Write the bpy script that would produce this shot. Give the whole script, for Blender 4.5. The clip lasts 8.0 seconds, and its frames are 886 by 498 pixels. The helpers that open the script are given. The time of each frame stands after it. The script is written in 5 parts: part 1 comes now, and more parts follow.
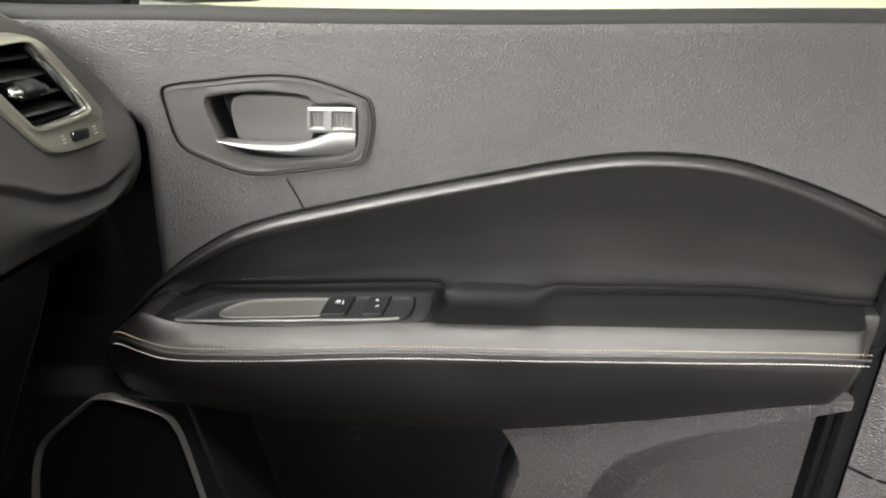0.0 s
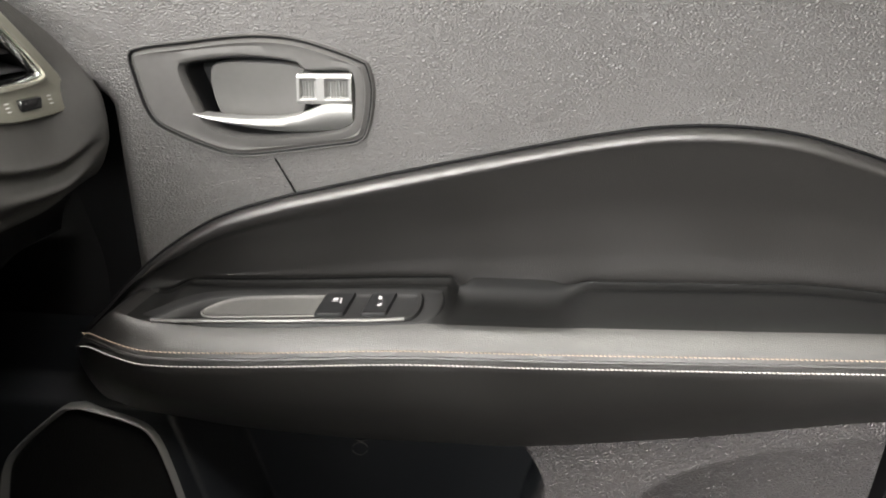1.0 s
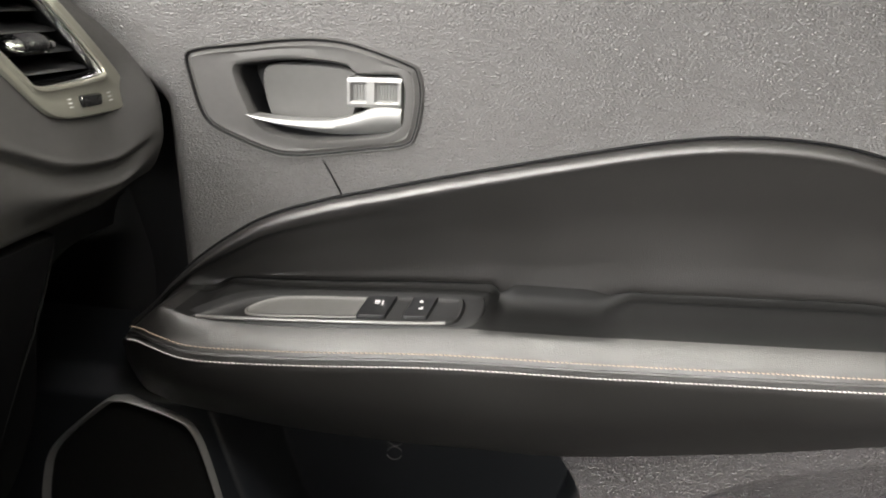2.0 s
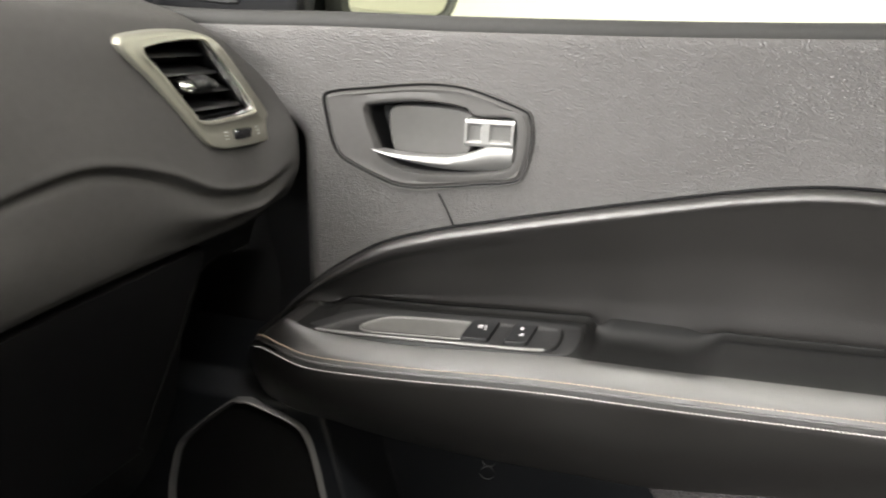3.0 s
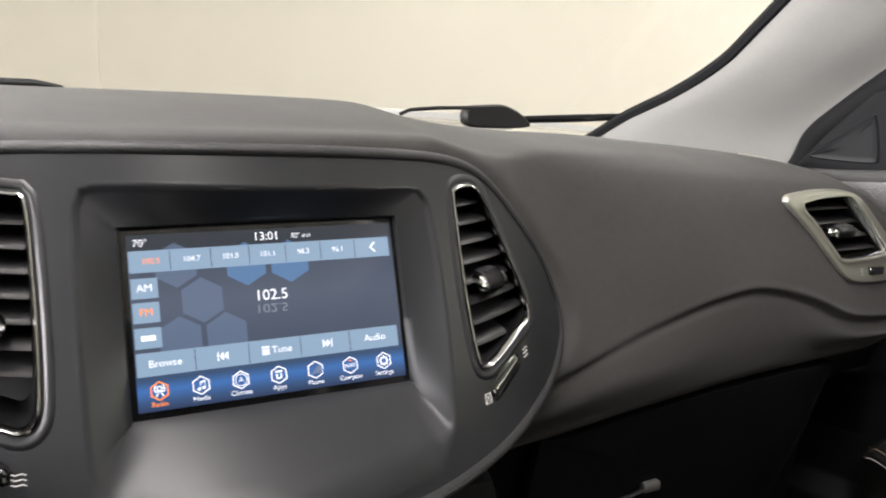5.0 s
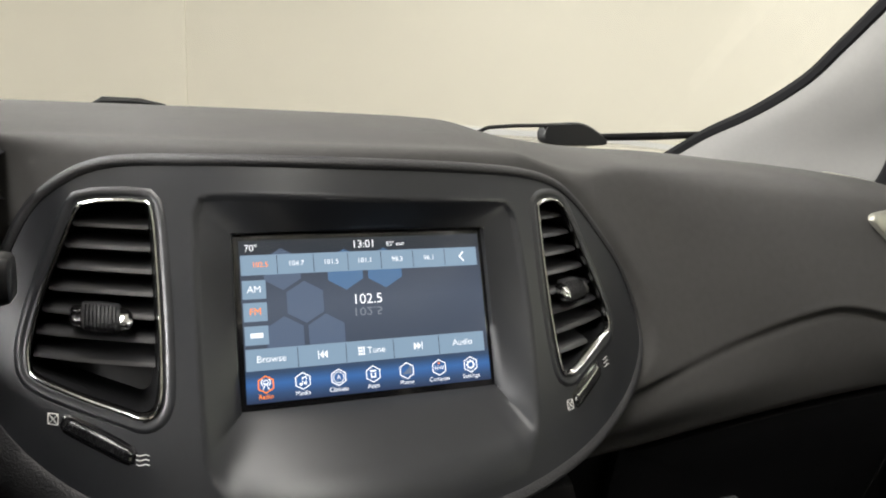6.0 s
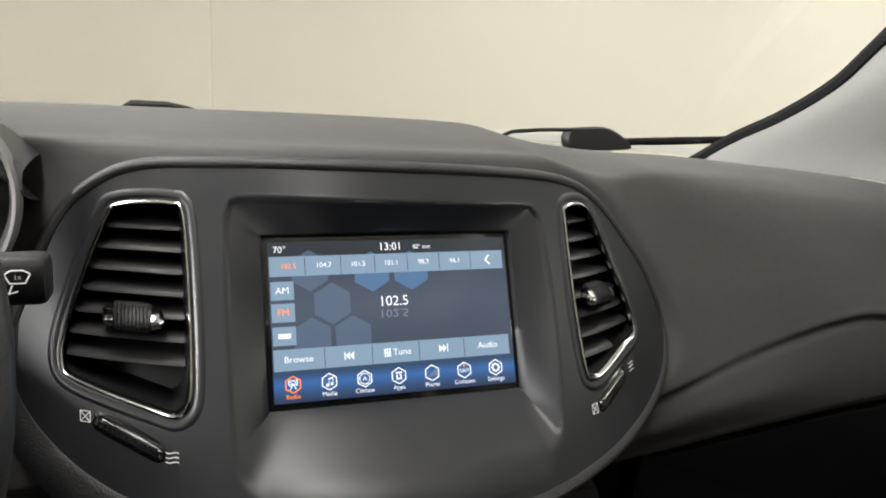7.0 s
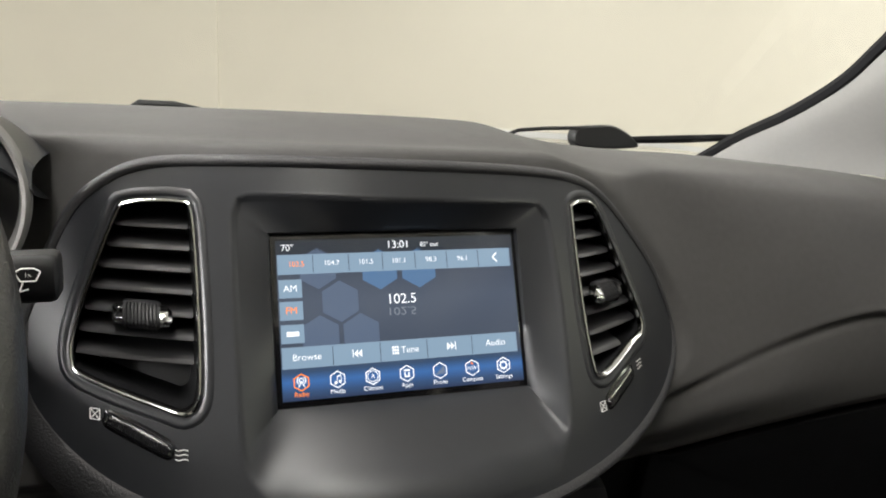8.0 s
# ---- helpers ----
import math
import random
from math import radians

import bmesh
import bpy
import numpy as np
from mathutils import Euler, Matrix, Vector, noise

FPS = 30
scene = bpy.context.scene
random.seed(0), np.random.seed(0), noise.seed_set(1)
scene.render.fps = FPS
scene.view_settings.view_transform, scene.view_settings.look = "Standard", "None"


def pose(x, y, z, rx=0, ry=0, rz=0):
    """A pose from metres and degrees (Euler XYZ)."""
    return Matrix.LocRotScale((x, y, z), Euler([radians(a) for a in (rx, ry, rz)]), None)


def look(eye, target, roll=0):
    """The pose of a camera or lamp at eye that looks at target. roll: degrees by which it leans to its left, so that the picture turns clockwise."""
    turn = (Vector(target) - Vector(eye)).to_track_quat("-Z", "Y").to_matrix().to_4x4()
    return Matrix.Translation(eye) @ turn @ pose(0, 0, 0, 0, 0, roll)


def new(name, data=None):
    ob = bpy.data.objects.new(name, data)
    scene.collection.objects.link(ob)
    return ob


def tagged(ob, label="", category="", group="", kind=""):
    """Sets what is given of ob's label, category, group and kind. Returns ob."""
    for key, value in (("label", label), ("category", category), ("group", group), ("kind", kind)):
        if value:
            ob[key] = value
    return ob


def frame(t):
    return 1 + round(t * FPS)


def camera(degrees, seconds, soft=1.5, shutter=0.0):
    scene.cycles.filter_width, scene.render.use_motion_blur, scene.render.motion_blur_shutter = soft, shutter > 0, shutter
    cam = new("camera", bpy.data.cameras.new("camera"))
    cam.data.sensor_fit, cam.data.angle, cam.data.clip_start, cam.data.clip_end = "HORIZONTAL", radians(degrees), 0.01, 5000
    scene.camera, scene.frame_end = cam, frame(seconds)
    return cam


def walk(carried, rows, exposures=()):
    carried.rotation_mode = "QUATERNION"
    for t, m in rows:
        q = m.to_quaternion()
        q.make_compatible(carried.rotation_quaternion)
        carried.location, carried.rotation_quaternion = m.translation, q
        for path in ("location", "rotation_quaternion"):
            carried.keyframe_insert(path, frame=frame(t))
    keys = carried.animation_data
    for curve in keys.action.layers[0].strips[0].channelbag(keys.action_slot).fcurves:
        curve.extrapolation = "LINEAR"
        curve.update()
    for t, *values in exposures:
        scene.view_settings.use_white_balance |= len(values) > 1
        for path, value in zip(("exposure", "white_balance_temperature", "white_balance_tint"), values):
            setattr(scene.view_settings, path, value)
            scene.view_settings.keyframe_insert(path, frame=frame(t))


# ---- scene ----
cam = camera(60.1, 8.0, 1.9, 0.3)
PATH = [
    (0, (0.046, -0.013, 1.16), (1.905, 0.225, 0.46), 5.6),
    (0.5, (0.105, -0.014, 1.129), (1.953, 0.282, 0.423), 4.6),
    (1, (0.131, -0.019, 1.119), (1.978, 0.301, 0.421), 4.7),
    (2.5, (0.109, -0.008, 1.111), (1.941, 0.477, 0.47), 6.1),
    (3, (0.077, -0.014, 1.124), (1.867, 0.636, 0.511), 6.1),
    (3.5, (0.015, -0.024, 1.145), (1.623, 1.0, 0.541), 4.0),
    (4, (-0.04, -0.057, 1.151), (1.278, 1.353, 0.626), 2.2),
    (4.5, (-0.083, -0.084, 1.153), (0.968, 1.562, 0.722), 1.5),
    (5, (-0.108, -0.104, 1.156), (0.779, 1.649, 0.78), 1.5),
    (6.5, (-0.131, -0.123, 1.155), (0.56, 1.725, 0.825), 1.6),
    (7, (-0.132, -0.123, 1.155), (0.541, 1.732, 0.828), 1.7),
    (7.5, (-0.132, -0.123, 1.155), (0.53, 1.735, 0.826), 1.6),
    (8, (-0.133, -0.123, 1.154), (0.525, 1.737, 0.825), 1.5),
]
EXPOSURES = [
    (0.0, 0.52, 6500, 10), (0.5, 0.62, 6500, 10), (1.0, 0.72, 6500, 10), (2.9, 0.72, 6500, 10), (3.2, 0.8, 6500, 10), (3.5, 0.92, 6550, 10), (4.0, 1.02, 6500, 11),
    (4.4, 1.0, 6400, 12), (4.7, 0.94, 6400, 12), (5.0, 0.32, 6350, 14), (5.3, 0.2, 6400, 13), (6.2, 0.15, 6400, 10), (8.0, 0.15, 6400, 10),
]
walk(cam, [(t, look(eye, target, roll)) for t, eye, target, roll in PATH], EXPOSURES)

# ---- light ----
world = bpy.data.worlds.new("showroom_air")
scene.world = world
world.use_nodes = True
world.node_tree.nodes["Background"].inputs[0].default_value = (1.0, 0.96, 0.9, 1)
world.node_tree.nodes["Background"].inputs[1].default_value = 0.02


def room_light(name, m, sx, sy, watts, color):
    data = bpy.data.lights.new(name, "AREA")
    data.shape, data.size, data.size_y, data.energy, data.color = "RECTANGLE", sx, sy, watts, color
    ob = new(name, data)
    ob.matrix_world = m
    return ob


for lx, ly, length, watts, warm in ((-3.6, -0.4, 7.0, 62, 0.935), (-0.5, -0.3, 2.2, 108, 0.895), (2.6, 1.0, 7.0, 74, 0.935), (5.6, 1.0, 7.0, 125, 0.935)):
    room_light("ceiling_light", pose(lx, ly, 3.55), 0.5, length, watts, (1.0, 0.38 + 0.637 * warm, warm))
# unseen key light added on the driver's side to light the door trim
left_key = room_light("left_key_light", look((-4.6, 0.8, 2.2), (0.7, -0.05, 0.95)), 4.0, 1.3, 115, (1.0, 0.975, 0.945))
left_key.data.spread = radians(60)
# weak fill light added behind the passenger's side, aimed at the dash
display = room_light("right_fill_light", look((4.4, -2.5, 1.85), (0.3, 0.25, 1.1)), 2.2, 0.6, 3, (1.0, 0.95, 0.89))
display.data.spread = radians(40)
# two unseen fill lamps added ahead of the car for highlights through the windscreen
for spot_at in ((-2.1, 1.9, 3.45), (-1.3, 2.4, 3.45)):
    spot = room_light("front_fill_light", look(spot_at, (0.35, 0.0, 1.0)), 0.9, 0.6, 12, (1.0, 0.975, 0.935))
    spot.data.spread = radians(75)

# ---- materials ----
def material(name, color, rough=0.5, metal=0.0, grain=0.0, cell=0.003, mottle=0.12, emit=None, power=1.0, coat=0.0, pattern="leather", spec=0.5, stretch=1.0):
    m = bpy.data.materials.new(name)
    m.use_nodes = True
    nt = m.node_tree
    b = nt.nodes["Principled BSDF"]
    b.inputs["Roughness"].default_value = rough
    b.inputs["Metallic"].default_value = metal
    b.inputs["Coat Weight"].default_value = coat
    b.inputs["Specular IOR Level"].default_value = spec
    b.inputs["Coat Roughness"].default_value = 0.12
    geo = nt.nodes.new("ShaderNodeNewGeometry")
    wide = nt.nodes.new("ShaderNodeTexNoise")
    wide.inputs["Scale"].default_value = 9.0
    wide.inputs["Detail"].default_value = 4.0
    fine = nt.nodes.new("ShaderNodeTexNoise")
    fine.inputs["Scale"].default_value = 160.0
    fine.inputs["Detail"].default_value = 3.0
    for n in (wide, fine):
        nt.links.new(geo.outputs["Position"], n.inputs["Vector"])
    add = nt.nodes.new("ShaderNodeMath")
    add.operation = "MULTIPLY_ADD"
    nt.links.new(fine.outputs["Fac"], add.inputs[0])
    add.inputs[1].default_value = 0.45
    nt.links.new(wide.outputs["Fac"], add.inputs[2])
    ramp = nt.nodes.new("ShaderNodeMapRange")
    ramp.inputs["From Min"].default_value, ramp.inputs["From Max"].default_value = 0.45, 1.0
    ramp.inputs["To Min"].default_value, ramp.inputs["To Max"].default_value = 1 - mottle, 1 + mottle
    nt.links.new(add.outputs[0], ramp.inputs["Value"])
    mul = nt.nodes.new("ShaderNodeVectorMath")
    mul.operation = "SCALE"
    mul.inputs[0].default_value = color
    nt.links.new(ramp.outputs[0], mul.inputs["Scale"])
    nt.links.new(mul.outputs[0], b.inputs["Base Color"])
    rr = nt.nodes.new("ShaderNodeMapRange")
    rr.inputs["From Min"].default_value, rr.inputs["From Max"].default_value = 0.3, 0.7
    rr.inputs["To Min"].default_value, rr.inputs["To Max"].default_value = rough * 0.86, min(1.0, rough * 1.14)
    nt.links.new(wide.outputs["Fac"], rr.inputs["Value"])
    nt.links.new(rr.outputs[0], b.inputs["Roughness"])
    if grain > 0:
        if pattern == "leather":
            vor = nt.nodes.new("ShaderNodeTexVoronoi")
            vor.feature = "DISTANCE_TO_EDGE"
            vor.inputs["Scale"].default_value = 1.0 / cell
            warp = nt.nodes.new("ShaderNodeTexNoise")
            warp.inputs["Scale"].default_value = 0.6 / cell
            nt.links.new(geo.outputs["Position"], warp.inputs["Vector"])
            mix = nt.nodes.new("ShaderNodeVectorMath")
            mix.operation = "MULTIPLY_ADD"
            mix.inputs[1].default_value = (cell * 0.9,) * 3
            nt.links.new(warp.outputs["Color"], mix.inputs[0])
            nt.links.new(geo.outputs["Position"], mix.inputs[2])
            flow = nt.nodes.new("ShaderNodeVectorMath")
            flow.operation = "MULTIPLY"
            flow.inputs[1].default_value = (1.0 / stretch, 1.0 / stretch, 1.0)
            nt.links.new(mix.outputs[0], flow.inputs[0])
            nt.links.new(flow.outputs[0], vor.inputs["Vector"])
            clip = nt.nodes.new("ShaderNodeMapRange")
            clip.inputs["From Max"].default_value = 0.5
            nt.links.new(vor.outputs["Distance"], clip.inputs["Value"])
            height = clip.outputs[0]
        else:
            pip = nt.nodes.new("ShaderNodeTexNoise")
            pip.inputs["Scale"].default_value = 1.0 / cell
            pip.inputs["Detail"].default_value = 3.0
            nt.links.new(geo.outputs["Position"], pip.inputs["Vector"])
            height = pip.outputs["Fac"]
        bump = nt.nodes.new("ShaderNodeBump")
        bump.inputs["Strength"].default_value = grain
        bump.inputs["Distance"].default_value = cell * 0.5
        nt.links.new(height, bump.inputs["Height"])
        nt.links.new(bump.outputs[0], b.inputs["Normal"])
    if emit:
        b.inputs["Emission Color"].default_value = (*emit, 1)
        b.inputs["Emission Strength"].default_value = power
    return m


M_DOOR = material("grained_door_plastic", (0.062, 0.060, 0.0584), 0.50, spec=0.45, grain=0.8, cell=0.0019, stretch=1.7)
M_INSERT = material("black_leatherette", (0.0135, 0.0127, 0.0120), 0.38, spec=0.95, grain=0.24, cell=0.0016)
M_LOWER = material("coarse_grey_plastic", (0.055, 0.0505, 0.051), 0.42, spec=0.6, grain=0.9, cell=0.0028, stretch=1.4)
M_DASH = material("soft_dash_vinyl", (0.063, 0.0618, 0.0598), 0.62, spec=0.14, grain=0.28, cell=0.0010)
M_FRAME = material("satin_black_plastic", (0.0150, 0.0162, 0.0188), 0.37, spec=0.48, grain=0.06, cell=0.0007, pattern="pip")
M_LIP = material("grained_black_vinyl", (0.017, 0.017, 0.0185), 0.55, spec=0.42, grain=0.8, cell=0.0014, pattern="pip")
M_BLACK = material("black_plastic", (0.0055, 0.0057, 0.0063), 0.48, spec=0.28, grain=0.1, cell=0.001, pattern="pip")
M_SLAT = material("vent_blade_plastic", (0.022, 0.022, 0.023), 0.34, spec=0.7)
M_POD = material("satin_pod_plastic", (0.0085, 0.0085, 0.0087), 0.5, spec=0.3, grain=0.06, cell=0.0008, pattern="pip")
M_GLOSS = material("piano_black", (0.008, 0.008, 0.009), 0.12, coat=0.5)
M_CHROME = material("bright_chrome", (0.52, 0.52, 0.515), 0.16, 1.0, mottle=0.03)
M_SATIN = material("satin_silver", (0.27, 0.269, 0.263), 0.5, 0.75, spec=0.3, mottle=0.04)
M_PEWTER = material("pewter_paint", (0.34, 0.335, 0.285), 0.40, 0.7, mottle=0.05)
M_BEZEL = material("grey_handle_plastic", (0.060, 0.0585, 0.0565), 0.62, spec=0.25, grain=0.05, cell=0.0008, pattern="pip")
M_CUP = material("pale_cup_plastic", (0.075, 0.0735, 0.070), 0.45)
M_CARPET = material("black_carpet", (0.008, 0.008, 0.0085), 0.95, spec=0.1, grain=0.8, cell=0.002, pattern="pip")
M_PILLAR = material("pale_pillar_fabric", (0.17, 0.168, 0.158), 0.9, spec=0.15, grain=0.25, cell=0.0012, pattern="pip", mottle=0.05)
M_RUBBER = material("black_rubber", (0.005, 0.005, 0.0055), 0.7, spec=0.12)
M_PAINT = material("white_car_paint", (0.8, 0.8, 0.79), 0.2, coat=0.8, mottle=0.02)
M_WALL = material("cream_wall_paint", (0.80, 0.768, 0.685), 0.75, grain=0.05, cell=0.01, pattern="pip", mottle=0.03)
M_FLOOR = material("pale_floor_tile", (0.55, 0.53, 0.49), 0.3, mottle=0.06)
M_CEIL = material("white_ceiling_paint", (0.8, 0.79, 0.76), 0.8, mottle=0.03)
M_MIRROR = material("mirror_silver", (0.9, 0.9, 0.86), 0.015, 1.0, mottle=0.01)
M_THREAD = material("white_thread", (0.46, 0.44, 0.42), 0.85, mottle=0.1)
M_TAN = material("tan_thread", (0.34, 0.265, 0.20), 0.85, mottle=0.1)
M_GREY = material("light_grey_headliner", (0.5, 0.49, 0.46), 0.9, grain=0.2, cell=0.0015, pattern="pip", mottle=0.05)
M_PRINT = material("white_print", (0.75, 0.75, 0.73), 0.5, mottle=0.02)
M_SIGN = material("dim_white_print", (0.42, 0.42, 0.41), 0.5, mottle=0.02)
M_SEAL = material("dark_grey_window_seal", (0.030, 0.030, 0.029), 0.75, spec=0.15)
M_STRIP = material("silver_grey_strip", (0.15, 0.148, 0.143), 0.42, 0.4, mottle=0.03)
M_SHELF_SHADE = material("shaded_shelf_black", (0.0062, 0.0062, 0.0060), 0.6, spec=0.2, grain=0.1, cell=0.0009, pattern="pip")
M_POCKET_SHADE = material("shaded_map_pocket_plastic", (0.0072, 0.0082, 0.0098), 0.36, spec=0.6, grain=0.12, cell=0.0011, pattern="pip")
M_KNEE = material("matt_black_knee_plastic", (0.0032, 0.0033, 0.0038), 0.6, spec=0.18, grain=0.1, cell=0.001, pattern="pip")
M_MESH = material("speaker_mesh_black", (0.004, 0.004, 0.004), 0.8, spec=0.1, grain=0.9, cell=0.0015, pattern="pip")


def glow(name, color, power):
    m = bpy.data.materials.new(name)
    m.use_nodes = True
    nt = m.node_tree
    b = nt.nodes["Principled BSDF"]
    b.inputs["Base Color"].default_value = (0.01, 0.01, 0.01, 1)
    b.inputs["Roughness"].default_value = 0.15
    b.inputs["Emission Color"].default_value = (*color, 1)
    b.inputs["Emission Strength"].default_value = power
    return m


G_WHITE = glow("screen_white", (0.95, 0.97, 1.0), 1.15)
G_DIM = glow("screen_dim_white", (0.6, 0.68, 0.8), 0.34)
G_ORANGE = glow("screen_orange", (1.0, 0.25, 0.018), 1.4)
G_PANEL = glow("screen_panel_slate", (0.115, 0.165, 0.215), 2.1)
G_DARK = glow("screen_status_bar", (0.022, 0.027, 0.036), 1.2)
G_HEX = glow("screen_hexagon_blue", (0.06, 0.082, 0.125), 1.6)
G_HEX2 = glow("screen_hexagon_bright", (0.055, 0.11, 0.20), 1.6)


def screen_base():
    m = glow("screen_background", (0, 0, 0), 1.9)
    nt = m.node_tree
    tc = nt.nodes.new("ShaderNodeTexCoord")
    sep = nt.nodes.new("ShaderNodeSeparateXYZ")
    nt.links.new(tc.outputs["Generated"], sep.inputs[0])
    ramp = nt.nodes.new("ShaderNodeValToRGB")
    e = ramp.color_ramp.elements
    e[0].position, e[0].color = 0.0, (0.012, 0.02, 0.045, 1)
    e[1].position, e[1].color = 1.0, (0.02, 0.025, 0.036, 1)
    for p, c in ((0.05, (0.018, 0.04, 0.09, 1)), (0.115, (0.024, 0.075, 0.20, 1)), (0.17, (0.018, 0.038, 0.078, 1)), (0.22, (0.028, 0.036, 0.052, 1)), (0.6, (0.036, 0.046, 0.066, 1))):
        k = ramp.color_ramp.elements.new(p)
        k.color = c
    nt.links.new(sep.outputs["Y"], ramp.inputs[0])
    nt.links.new(ramp.outputs[0], nt.nodes["Principled BSDF"].inputs["Emission Color"])
    return m


G_BASE = screen_base()


def pane_material(name, tone):
    m = bpy.data.materials.new(name)
    m.use_nodes = True
    nt = m.node_tree
    nt.nodes.remove(nt.nodes["Principled BSDF"])
    clear, gloss, mix = nt.nodes.new("ShaderNodeBsdfTransparent"), nt.nodes.new("ShaderNodeBsdfGlossy"), nt.nodes.new("ShaderNodeMixShader")
    clear.inputs[0].default_value = (*tone, 1)
    gloss.inputs["Roughness"].default_value = 0.02
    mix.inputs[0].default_value = 0.04
    nt.links.new(clear.outputs[0], mix.inputs[1])
    nt.links.new(gloss.outputs[0], mix.inputs[2])
    nt.links.new(mix.outputs[0], nt.nodes["Material Output"].inputs[0])
    return m


M_GLASS = pane_material("clear_glass", (0.95, 0.97, 0.95))
M_TINT = pane_material("green_tinted_glass", (0.86, 0.94, 0.80))


# ---- building helpers ----
def thing(name, label, category, group="", kind=""):
    return tagged(new(name), label, category, group, kind)


def part(name, bm, mat, parent=None, label="", smooth=True):
    me = bpy.data.meshes.new(name)
    bmesh.ops.recalc_face_normals(bm, faces=bm.faces)
    bm.to_mesh(me)
    bm.free()
    me.materials.append(mat)
    for p in me.polygons:
        p.use_smooth = smooth
    ob = new(name, me)
    if smooth:
        me.set_sharp_from_angle(angle=radians(42))
    if parent:
        ob.parent = parent
    return tagged(ob, label)


def curve_fn(*pairs):
    """A smooth function through (x, value) pairs."""
    pairs = sorted(pairs)
    xs, ys = np.array([p[0] for p in pairs], float), np.array([p[1] for p in pairs], float)
    d = np.diff(ys) / np.diff(xs)
    m = np.concatenate(([d[0]], (d[:-1] + d[1:]) / 2, [d[-1]]))

    def f(x):
        x = min(max(x, xs[0]), xs[-1])
        i = min(max(int(np.searchsorted(xs, x)) - 1, 0), len(xs) - 2)
        h = xs[i + 1] - xs[i]
        t = (x - xs[i]) / h
        return float((2 * t**3 - 3 * t**2 + 1) * ys[i] + (t**3 - 2 * t**2 + t) * h * m[i] + (-2 * t**3 + 3 * t**2) * ys[i + 1] + (t**3 - t**2) * h * m[i + 1])

    return f


def spline(pts, n, closed=True):
    """n points evenly along a Catmull-Rom curve through pts."""
    p = np.array(pts, float)
    k = len(p)
    i = np.arange(k if closed else k - 1)
    at = (lambda j: p[j % k]) if closed else (lambda j: p[np.clip(j, 0, k - 1)])
    a, b, c, d = (at(i + j)[:, None, :] for j in (-1, 0, 1, 2))
    t = np.linspace(0, 1, 24, endpoint=False)[None, :, None]
    dense = 0.5 * (2 * b + (c - a) * t + (2 * a - 5 * b + 4 * c - d) * t * t + (3 * b - a - 3 * c + d) * t**3)
    dense = dense.reshape(-1, p.shape[1])
    dense = np.vstack([dense, p[:1] if closed else p[-1:]])
    s = np.concatenate(([0], np.cumsum(np.linalg.norm(np.diff(dense, axis=0), axis=1))))
    want = np.linspace(0, s[-1], n + 1)[:-1] if closed else np.linspace(0, s[-1], n)
    return np.stack([np.interp(want, s, dense[:, j]) for j in range(p.shape[1])], axis=1)


def bands(pts, per):
    """A Catmull-Rom curve with the same number of points in every span."""
    p = np.array(pts, float)
    k = len(p)
    i = np.arange(k - 1)
    a, b, c, d = (p[np.clip(i + j, 0, k - 1)][:, None, :] for j in (-1, 0, 1, 2))
    t = np.linspace(0, 1, per, endpoint=False)[None, :, None]
    q = 0.5 * (2 * b + (c - a) * t + (2 * a - 5 * b + 4 * c - d) * t * t + (3 * b - a - 3 * c + d) * t**3)
    return np.vstack([q.reshape(-1, p.shape[1]), p[-1:]])


def inset(loop, d):
    """A closed 2D loop moved inwards by d."""
    q = np.array(loop, float)
    t = np.roll(q, -1, 0) - np.roll(q, 1, 0)
    nrm = np.stack([-t[:, 1], t[:, 0]], 1) / (np.linalg.norm(t, axis=1)[:, None] + 1e-9)
    area = np.sum(q[:, 0] * np.roll(q[:, 1], -1) - np.roll(q[:, 0], -1) * q[:, 1])
    return q + nrm * (d if area > 0 else -d)


def loft(rows, closed=True, cap_start=False, cap_end=False):
    bm = bmesh.new()
    vs = [[bm.verts.new(p) for p in row] for row in rows]
    n = len(rows[0])
    for a, b in zip(vs, vs[1:]):
        for i in range(n if closed else n - 1):
            j = (i + 1) % n
            bm.faces.new((a[i], a[j], b[j], b[i]))
    for flag, row in ((cap_start, vs[0]), (cap_end, vs[-1])):
        if flag:
            c = bm.verts.new(sum((v.co for v in row), Vector()) / n)
            for i in range(n):
                bm.faces.new((row[i], row[(i + 1) % n], c))
    return bm


def ring(surface, steps, cap_end=False, cap_start=False):
    """steps: (2D loop, offset) pairs laid on a surface function."""
    if cap_end:
        lp, o = steps[-1]
        mid_ = np.mean(lp, axis=0)
        steps = list(steps) + [(mid_ + (np.asarray(lp) - mid_) * f, o) for f in (0.8, 0.6, 0.4, 0.2, 0.04)]
    return loft([[surface(a, b, o) for a, b in lp] for lp, o in steps], True, cap_start, cap_end)


def inside(poly, a, b):
    p = np.asarray(poly)
    q = np.roll(p, -1, 0)
    cross = (p[:, 1] > b) != (q[:, 1] > b)
    if not cross.any():
        return False
    p, q = p[cross], q[cross]
    return bool(np.count_nonzero(a < (q[:, 0] - p[:, 0]) * (b - p[:, 1]) / (q[:, 1] - p[:, 1]) + p[:, 0]) % 2)


def box(bm, lo, hi, bevel=0.0):
    m = Matrix.Translation((Vector(lo) + Vector(hi)) / 2) @ Matrix.Diagonal((*(Vector(hi) - Vector(lo)), 1))
    made = bmesh.ops.create_cube(bm, size=1, matrix=m)
    if bevel:
        edges = list({e for v in made["verts"] for e in v.link_edges})
        bmesh.ops.bevel(bm, geom=edges, offset=bevel, segments=2, affect="EDGES", profile=0.5)
    return bm


